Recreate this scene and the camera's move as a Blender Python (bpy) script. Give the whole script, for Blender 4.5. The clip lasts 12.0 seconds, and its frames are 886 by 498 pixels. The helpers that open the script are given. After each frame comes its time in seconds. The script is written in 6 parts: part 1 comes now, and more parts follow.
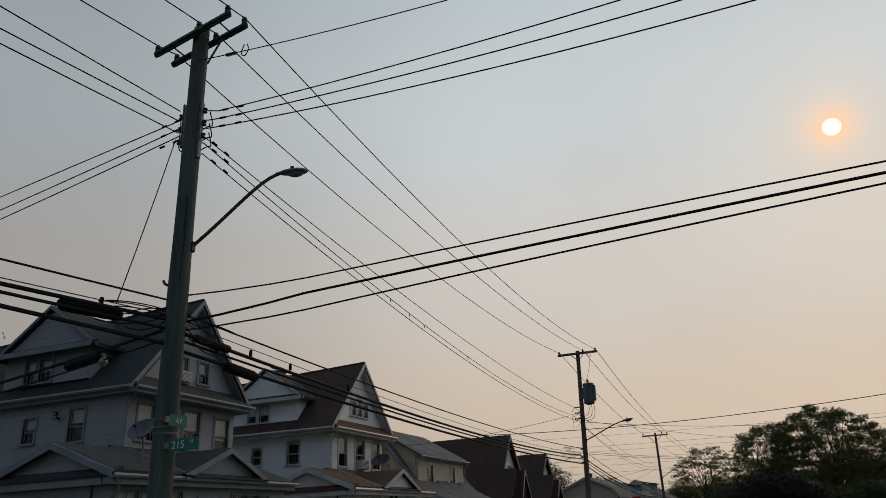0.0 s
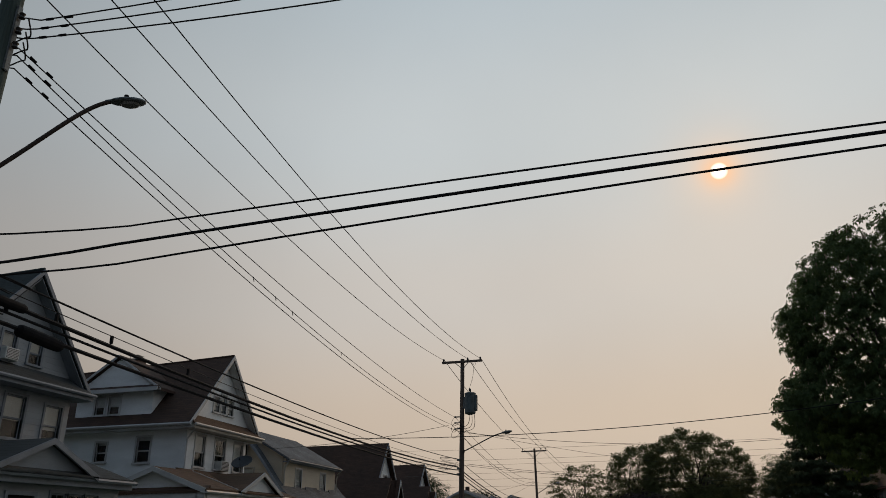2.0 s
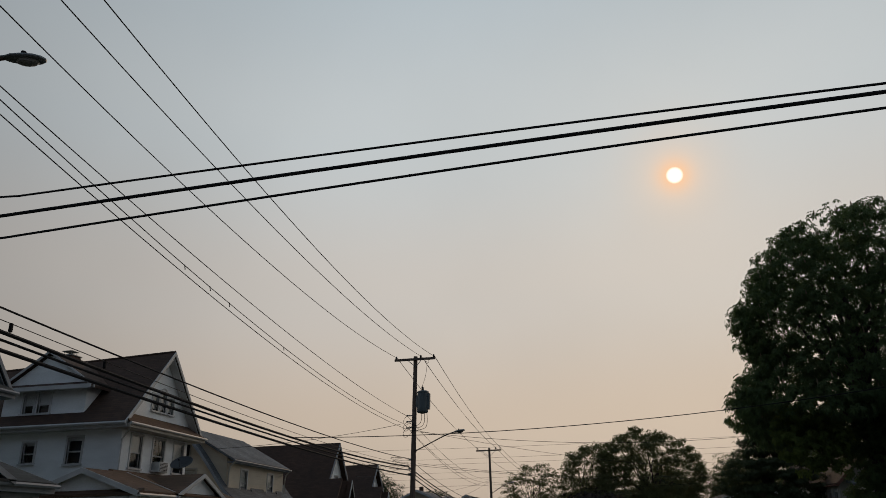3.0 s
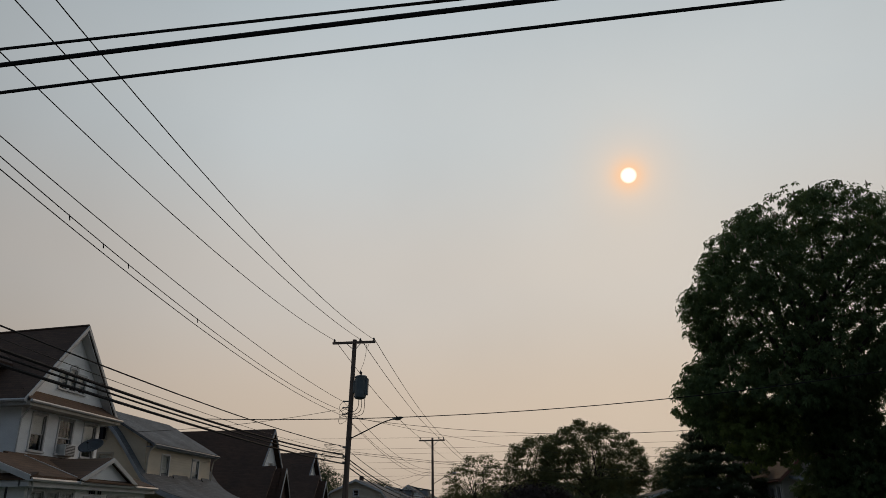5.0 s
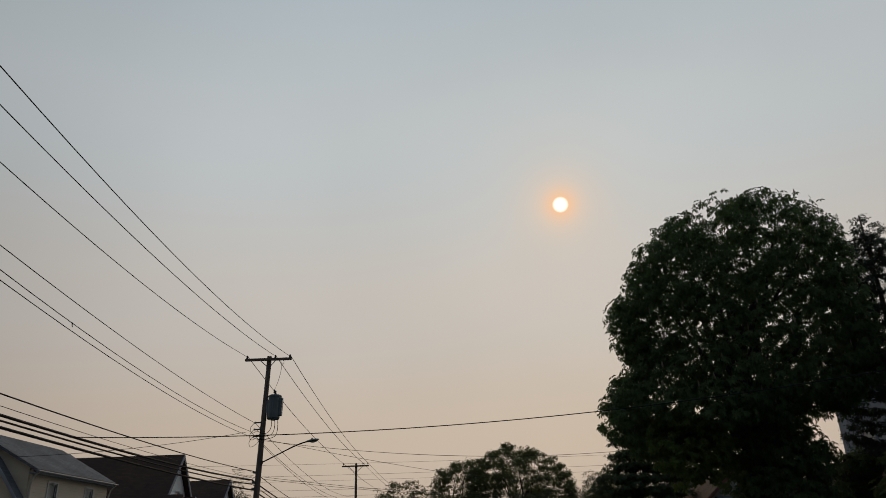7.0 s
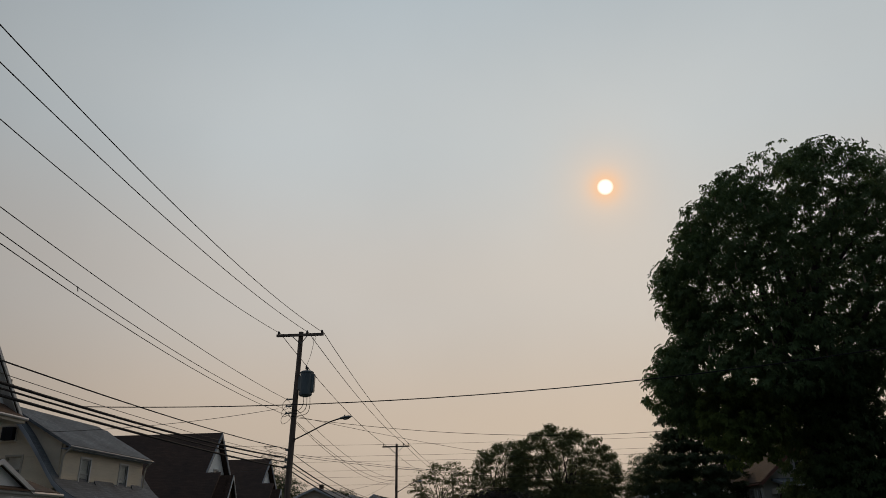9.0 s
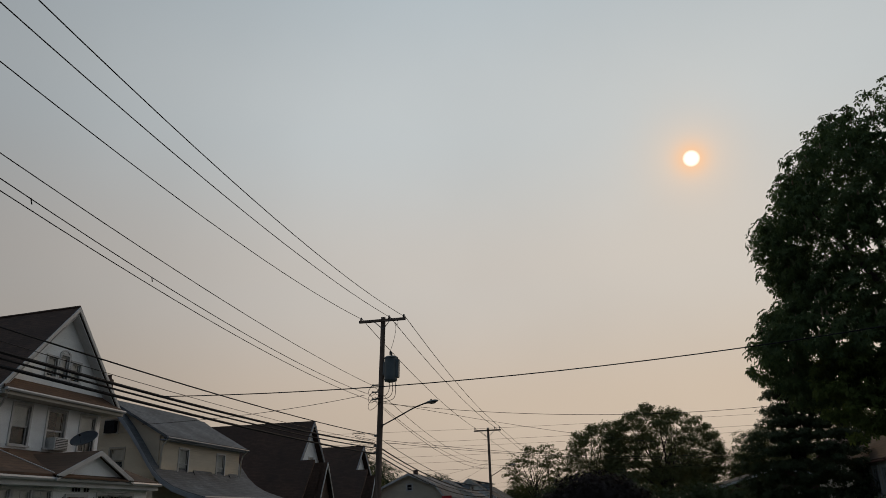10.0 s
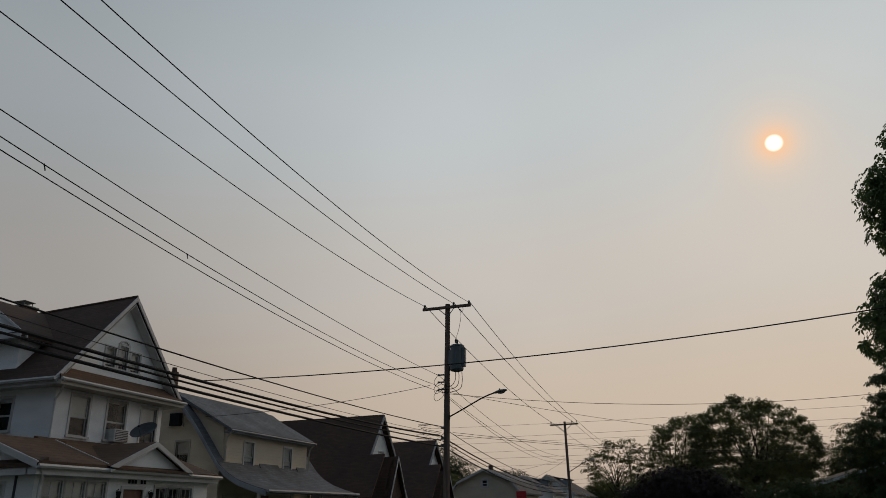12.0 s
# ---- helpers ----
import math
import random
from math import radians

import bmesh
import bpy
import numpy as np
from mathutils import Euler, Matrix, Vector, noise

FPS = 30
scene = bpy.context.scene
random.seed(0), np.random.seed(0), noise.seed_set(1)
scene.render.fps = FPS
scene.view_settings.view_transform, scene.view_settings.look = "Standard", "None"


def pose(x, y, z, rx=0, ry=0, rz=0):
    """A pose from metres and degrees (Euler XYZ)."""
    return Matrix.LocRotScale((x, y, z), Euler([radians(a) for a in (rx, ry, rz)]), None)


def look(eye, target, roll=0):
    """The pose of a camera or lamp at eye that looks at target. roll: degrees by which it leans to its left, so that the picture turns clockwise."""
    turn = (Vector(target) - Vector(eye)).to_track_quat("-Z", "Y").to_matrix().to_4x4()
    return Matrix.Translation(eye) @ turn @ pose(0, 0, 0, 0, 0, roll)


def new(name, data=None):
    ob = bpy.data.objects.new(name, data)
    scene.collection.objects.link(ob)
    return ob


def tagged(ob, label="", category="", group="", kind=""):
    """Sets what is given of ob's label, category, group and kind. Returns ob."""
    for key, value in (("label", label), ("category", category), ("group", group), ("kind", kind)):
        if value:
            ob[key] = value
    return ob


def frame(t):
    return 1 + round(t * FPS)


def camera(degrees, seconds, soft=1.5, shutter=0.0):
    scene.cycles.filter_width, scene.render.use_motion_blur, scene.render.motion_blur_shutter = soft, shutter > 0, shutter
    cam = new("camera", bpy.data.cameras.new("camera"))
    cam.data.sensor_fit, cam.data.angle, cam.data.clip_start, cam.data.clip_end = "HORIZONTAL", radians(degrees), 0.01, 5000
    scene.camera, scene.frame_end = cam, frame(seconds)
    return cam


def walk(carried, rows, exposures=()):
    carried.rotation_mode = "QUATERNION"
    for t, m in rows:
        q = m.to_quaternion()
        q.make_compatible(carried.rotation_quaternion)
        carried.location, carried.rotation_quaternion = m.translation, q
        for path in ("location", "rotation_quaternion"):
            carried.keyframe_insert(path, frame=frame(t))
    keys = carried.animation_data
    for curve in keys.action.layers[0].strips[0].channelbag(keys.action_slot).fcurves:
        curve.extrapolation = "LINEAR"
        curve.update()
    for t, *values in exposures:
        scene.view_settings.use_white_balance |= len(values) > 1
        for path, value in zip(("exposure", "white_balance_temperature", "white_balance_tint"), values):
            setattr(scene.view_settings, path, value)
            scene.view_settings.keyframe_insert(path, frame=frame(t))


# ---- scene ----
cam = camera(63.4, 12.0, 0.66)
PATH = [
    (0, (0.181, 0.395, 1.425), (-0.484, 2.142, 2.138), -2.8),
    (0.5, (0.17, 0.914, 1.447), (-0.328, 2.725, 2.134), -2.6),
    (1, (0.145, 1.385, 1.433), (-0.312, 3.208, 2.117), -1.4),
    (1.5, (0.156, 1.905, 1.412), (-0.26, 3.723, 2.133), -2.0),
    (2, (0.15, 2.389, 1.397), (-0.248, 4.208, 2.127), -1.1),
    (2.5, (0.196, 2.914, 1.426), (-0.105, 4.751, 2.158), -1.5),
    (4.3, (0.432, 4.75, 1.545), (0.159, 6.599, 2.257), -1.9),
    (4.5, (0.429, 4.99, 1.543), (0.191, 6.845, 2.253), -1.6),
    (5, (0.557, 5.513, 1.539), (0.392, 7.379, 2.241), -1.0),
    (5.5, (0.663, 6.04, 1.548), (0.645, 7.906, 2.268), -0.4),
    (6, (0.764, 6.492, 1.542), (0.842, 8.345, 2.289), -1.4),
    (6.5, (0.89, 6.984, 1.512), (1.0, 8.834, 2.263), -1.4),
    (7, (0.983, 7.409, 1.497), (1.004, 9.258, 2.26), -2.1),
    (7.2, (1.01, 7.594, 1.492), (0.963, 9.444, 2.251), -2.3),
    (9, (1.403, 9.164, 1.428), (1.301, 11.024, 2.154), -1.3),
    (9.5, (1.523, 9.83, 1.461), (1.28, 11.691, 2.154), -1.6),
    (10, (1.503, 10.26, 1.459), (1.169, 12.105, 2.154), -2.0),
    (10.5, (1.578, 10.87, 1.492), (1.091, 12.672, 2.208), -1.0),
    (11, (1.56, 11.334, 1.464), (1.118, 13.145, 2.19), -1.0),
    (11.5, (1.593, 11.745, 1.431), (1.088, 13.551, 2.125), -1.5),
    (12, (1.507, 12.266, 1.415), (0.974, 14.064, 2.108), -1.5),
]
# the clip's camera settles a little darker on the way
STOPS = [(0, 0.12), (0.5, 0.08), (1, 0.08), (1.5, 0.03), (2, 0.05), (2.5, 0.0), (4.5, 0.0), (5, 0.02), (6, -0.09), (6.5, -0.10), (7.2, -0.09), (9, -0.04), (9.5, 0.0), (10.5, -0.06), (12, -0.03)]
walk(cam, [(t, look(eye, target, roll)) for t, eye, target, roll in PATH], STOPS)

# ---- world, sun ----
SUN_AZ, SUN_EL = radians(11.05), radians(25.25)
SUN_DIR = Vector((math.sin(SUN_AZ) * math.cos(SUN_EL), math.cos(SUN_AZ) * math.cos(SUN_EL), math.sin(SUN_EL)))


def make_world():
    world = bpy.data.worlds.new("smoky_evening_sky")
    scene.world = world
    world.use_nodes = True
    nt = world.node_tree
    nt.nodes.clear()
    n, link = nt.nodes.new, nt.links.new

    def math_node(op, a, b=None, clamp=False):
        m = n("ShaderNodeMath")
        m.operation, m.use_clamp = op, clamp
        for k, v in enumerate((a, b)):
            if v is None:
                continue
            if isinstance(v, (int, float)):
                m.inputs[k].default_value = v
            else:
                link(v, m.inputs[k])
        return m.outputs[0]

    def scaled(color, fac):
        v = n("ShaderNodeVectorMath")
        v.operation = "SCALE"
        if isinstance(color, tuple):
            v.inputs[0].default_value = color
        else:
            link(color, v.inputs[0])
        if isinstance(fac, (int, float)):
            v.inputs["Scale"].default_value = fac
        else:
            link(fac, v.inputs["Scale"])
        return v.outputs[0]

    def added(a, b):
        v = n("ShaderNodeVectorMath")
        v.operation = "ADD"
        link(a, v.inputs[0])
        link(b, v.inputs[1])
        return v.outputs[0]

    tc = n("ShaderNodeTexCoord")
    sep = n("ShaderNodeSeparateXYZ")
    link(tc.outputs["Generated"], sep.inputs[0])
    dot = n("ShaderNodeVectorMath")
    dot.operation = "DOT_PRODUCT"
    link(tc.outputs["Generated"], dot.inputs[0])
    dot.inputs[1].default_value = SUN_DIR
    d = dot.outputs["Value"]
    # smoke haze: peach near the horizon, blue-grey overhead
    ramp = n("ShaderNodeValToRGB")
    link(sep.outputs["Z"], ramp.inputs[0])
    stops = HAZE
    while len(ramp.color_ramp.elements) < len(stops):
        ramp.color_ramp.elements.new(0.5)
    for e, (p, c) in zip(ramp.color_ramp.elements, stops):
        e.position, e.color = p, (*c, 1)
    ramp.color_ramp.interpolation = "EASE"
    side = n("ShaderNodeMapRange")
    side.interpolation_type = "SMOOTHSTEP"
    link(d, side.inputs[0])
    side.inputs[1].default_value, side.inputs[2].default_value = -0.6, 1.0
    side.inputs[3].default_value, side.inputs[4].default_value = 0.0, 1.0
    turned = n("ShaderNodeMix")
    turned.data_type = "RGBA"
    turned.inputs["A"].default_value, turned.inputs["B"].default_value = (*AWAY, 1), (*TOWARDS, 1)
    link(side.outputs[0], turned.inputs[0])
    shade = n("ShaderNodeVectorMath")
    shade.operation = "MULTIPLY"
    link(ramp.outputs[0], shade.inputs[0])
    link(turned.outputs["Result"], shade.inputs[1])
    cloud = n("ShaderNodeTexNoise")
    cloud.inputs["Scale"].default_value, cloud.inputs["Detail"].default_value = 2.2, 4
    link(tc.outputs["Generated"], cloud.inputs["Vector"])
    puff = n("ShaderNodeMapRange")
    link(cloud.outputs[0], puff.inputs[0])
    puff.inputs[1].default_value, puff.inputs[2].default_value = 0.3, 0.7
    puff.inputs[3].default_value, puff.inputs[4].default_value = 0.955, 1.045
    # the smoke thins in brightness away from the sun
    veil = n("ShaderNodeMapRange")
    veil.interpolation_type = "SMOOTHSTEP"
    link(d, veil.inputs[0])
    veil.inputs[1].default_value, veil.inputs[2].default_value = 0.58, 0.93
    veil.inputs[3].default_value, veil.inputs[4].default_value = 0.74, 1.05
    haze = scaled(scaled(shade.outputs[0], puff.outputs[0]), veil.outputs[0])
    sky = n("ShaderNodeTexSky")
    sky.sky_type, sky.sun_disc = "NISHITA", False
    sky.sun_elevation, sky.sun_rotation = SUN_EL, SUN_AZ
    sky.dust_density, sky.air_density = 4.0, 1.2
    col = added(haze, scaled(sky.outputs[0], 0.0015))
    # sun seen through the smoke: aureole and disc

    def towards(color, goal, power, most):
        mx = n("ShaderNodeMix")
        mx.data_type = "RGBA"
        link(math_node("MULTIPLY", math_node("POWER", math_node("MAXIMUM", d, 0.0), power), most), mx.inputs[0])
        link(color, mx.inputs["A"])
        mx.inputs["B"].default_value = (*goal, 1)
        return mx.outputs["Result"]

    col = towards(col, (0.68, 0.54, 0.42), 420.0, 0.36)
    col = towards(col, (0.92, 0.71, 0.54), 1000.0, 0.45)
    col = towards(col, (1.05, 0.60, 0.32), 4600.0, 0.95)
    disc = n("ShaderNodeMapRange")
    link(d, disc.inputs[0])
    disc.inputs[1].default_value, disc.inputs[2].default_value = math.cos(radians(0.65)), math.cos(radians(0.36))
    disc.inputs[3].default_value, disc.inputs[4].default_value = 0.0, 1.0
    col = added(col, scaled((0.9, 0.95, 0.95), disc.outputs[0]))
    bg = n("ShaderNodeBackground")
    link(col, bg.inputs[0])
    out = n("ShaderNodeOutputWorld")
    link(bg.outputs[0], out.inputs[0])


HAZE = ((0.0, (0.475, 0.385, 0.308)), (0.12, (0.55, 0.452, 0.362)), (0.30, (0.52, 0.485, 0.445)), (0.5, (0.475, 0.508, 0.518)), (0.75, (0.375, 0.44, 0.483)), (1.0, (0.31, 0.385, 0.445)))
AWAY, TOWARDS = (0.385, 0.485, 0.645), (1.0, 1.0, 1.0)
make_world()
sun = new("sun_light", bpy.data.lights.new("sun_light", "SUN"))
sun.data.energy, sun.data.angle, sun.data.color = 0.35, radians(1.2), (1.0, 0.62, 0.32)
sun.matrix_world = look(SUN_DIR * 200, (0, 0, 0))


# ---- materials ----
def mat(name, base, rough=0.75, var=0.18, scale=0.8, fine=25.0, bump=0.15, metal=0.0, tint=None, stretch=(1, 1, 1), spec=0.4):
    """Paint, wood, metal or stone: broad stains and fine grain over a base colour."""
    m = bpy.data.materials.new(name)
    m.use_nodes = True
    nt = m.node_tree
    n, link = nt.nodes.new, nt.links.new
    bsdf = nt.nodes["Principled BSDF"]
    tc, mp = n("ShaderNodeTexCoord"), n("ShaderNodeMapping")
    link(tc.outputs["Object"], mp.inputs[0])
    mp.inputs["Scale"].default_value = stretch
    big, small = n("ShaderNodeTexNoise"), n("ShaderNodeTexNoise")
    for tex, s, det in ((big, scale, 5), (small, fine, 3)):
        link(mp.outputs[0], tex.inputs["Vector"])
        tex.inputs["Scale"].default_value, tex.inputs["Detail"].default_value = s, det
    mix = n("ShaderNodeMix")
    mix.data_type = "RGBA"
    lo = tint if tint else tuple(c * (1 - 1.6 * var) for c in base)
    mix.inputs["A"].default_value, mix.inputs["B"].default_value = (*lo, 1), (*[min(1, c * (1 + var)) for c in base], 1)
    wide = n("ShaderNodeMapRange")
    link(big.outputs[0], wide.inputs[0])
    wide.inputs[1].default_value, wide.inputs[2].default_value = 0.3, 0.68
    link(wide.outputs[0], mix.inputs[0])
    grain = n("ShaderNodeMix")
    grain.data_type, grain.blend_type = "RGBA", "MULTIPLY"
    grain.inputs[0].default_value = 0.5
    link(mix.outputs["Result"], grain.inputs["A"])
    gr = n("ShaderNodeMapRange")
    link(small.outputs[0], gr.inputs[0])
    gr.inputs[1].default_value, gr.inputs[2].default_value, gr.inputs[3].default_value, gr.inputs[4].default_value = 0.3, 0.7, 1 - 1.5 * var, 1 + var
    link(gr.outputs[0], grain.inputs["B"])
    rnd = n("ShaderNodeObjectInfo")
    tone = n("ShaderNodeMapRange")
    link(rnd.outputs["Random"], tone.inputs[0])
    tone.inputs[3].default_value, tone.inputs[4].default_value = 0.93, 1.05
    hsv = n("ShaderNodeHueSaturation")
    link(grain.outputs["Result"], hsv.inputs["Color"])
    link(tone.outputs[0], hsv.inputs["Value"])
    link(hsv.outputs[0], bsdf.inputs["Base Color"])
    rr = n("ShaderNodeMapRange")
    link(big.outputs[0], rr.inputs[0])
    rr.inputs[3].default_value, rr.inputs[4].default_value = max(0, rough - 0.12), min(1, rough + 0.12)
    link(rr.outputs[0], bsdf.inputs["Roughness"])
    bsdf.inputs["Metallic"].default_value = metal
    bsdf.inputs["Specular IOR Level"].default_value = spec
    if bump:
        b = n("ShaderNodeBump")
        b.inputs["Strength"].default_value, b.inputs["Distance"].default_value = bump, 0.01
        link(small.outputs[0], b.inputs["Height"])
        link(b.outputs[0], bsdf.inputs["Normal"])
    return m


def shingle_mat(name, base, along):
    """Asphalt shingles in courses; along: the axis that runs along the eaves."""
    m = mat(name, base, 0.9, 0.22, 0.5, 40.0, 0.0)
    nt = m.node_tree
    n, link = nt.nodes.new, nt.links.new
    bsdf = nt.nodes["Principled BSDF"]
    tc, sep, comb = n("ShaderNodeTexCoord"), n("ShaderNodeSeparateXYZ"), n("ShaderNodeCombineXYZ")
    link(tc.outputs["Object"], sep.inputs[0])
    link(sep.outputs[along], comb.inputs[0])
    link(sep.outputs["Z"], comb.inputs[1])
    br = n("ShaderNodeTexBrick")
    link(comb.outputs[0], br.inputs["Vector"])
    br.inputs["Scale"].default_value = 1.0
    br.inputs["Brick Width"].default_value, br.inputs["Row Height"].default_value, br.inputs["Mortar Size"].default_value = 0.33, 0.1, 0.006
    br.inputs["Color1"].default_value, br.inputs["Color2"].default_value, br.inputs["Mortar"].default_value = (0.78, 0.78, 0.78, 1), (1.1, 1.1, 1.1, 1), (0.5, 0.5, 0.5, 1)
    mul = n("ShaderNodeMix")
    mul.data_type, mul.blend_type = "RGBA", "MULTIPLY"
    mul.inputs[0].default_value = 1.0
    old = bsdf.inputs["Base Color"].links[0].from_socket
    link(old, mul.inputs["A"])
    link(br.outputs["Color"], mul.inputs["B"])
    link(mul.outputs["Result"], bsdf.inputs["Base Color"])
    b = n("ShaderNodeBump")
    b.inputs["Strength"].default_value, b.inputs["Distance"].default_value = 0.5, 0.02
    link(br.outputs["Color"], b.inputs["Height"])
    link(b.outputs[0], bsdf.inputs["Normal"])
    return m


def leaf_mat(name, dark, light, thin=0.25):
    m = bpy.data.materials.new(name)
    m.use_nodes = True
    nt = m.node_tree
    n, link = nt.nodes.new, nt.links.new
    bsdf, out = nt.nodes["Principled BSDF"], nt.nodes["Material Output"]
    geo, tc, no = n("ShaderNodeNewGeometry"), n("ShaderNodeTexCoord"), n("ShaderNodeTexNoise")
    link(tc.outputs["Object"], no.inputs["Vector"])
    no.inputs["Scale"].default_value = 0.7
    add = n("ShaderNodeMath")
    add.operation = "MULTIPLY_ADD"
    link(geo.outputs["Random Per Island"], add.inputs[0])
    add.inputs[1].default_value = 0.6
    half = n("ShaderNodeMath")
    half.operation = "MULTIPLY"
    link(no.outputs[0], half.inputs[0])
    half.inputs[1].default_value = 0.5
    link(half.outputs[0], add.inputs[2])
    mix = n("ShaderNodeMix")
    mix.data_type = "RGBA"
    mix.inputs["A"].default_value, mix.inputs["B"].default_value = (*dark, 1), (*light, 1)
    link(add.outputs[0], mix.inputs[0])
    link(mix.outputs["Result"], bsdf.inputs["Base Color"])
    bsdf.inputs["Roughness"].default_value = 0.65
    bsdf.inputs["Specular IOR Level"].default_value = 0.28
    tr = n("ShaderNodeBsdfTranslucent")
    link(mix.outputs["Result"], tr.inputs[0])
    sh = n("ShaderNodeMixShader")
    sh.inputs[0].default_value = thin
    link(bsdf.outputs[0], sh.inputs[1])
    link(tr.outputs[0], sh.inputs[2])
    link(sh.outputs[0], out.inputs[0])
    return m


def glass_mat():
    m = bpy.data.materials.new("window_glass")
    m.use_nodes = True
    nt = m.node_tree
    n, link = nt.nodes.new, nt.links.new
    out = nt.nodes["Material Output"]
    gl, tr, mx, fr = n("ShaderNodeBsdfGlossy"), n("ShaderNodeBsdfTransparent"), n("ShaderNodeMixShader"), n("ShaderNodeFresnel")
    gl.inputs["Roughness"].default_value = 0.03
    gl.inputs["Color"].default_value = (0.85, 0.88, 0.9, 1)
    tr.inputs[0].default_value = (0.88, 0.9, 0.9, 1)
    fr.inputs[0].default_value = 1.5
    link(fr.outputs[0], mx.inputs[0])
    link(tr.outputs[0], mx.inputs[1])
    link(gl.outputs[0], mx.inputs[2])
    link(mx.outputs[0], out.inputs[0])
    return m


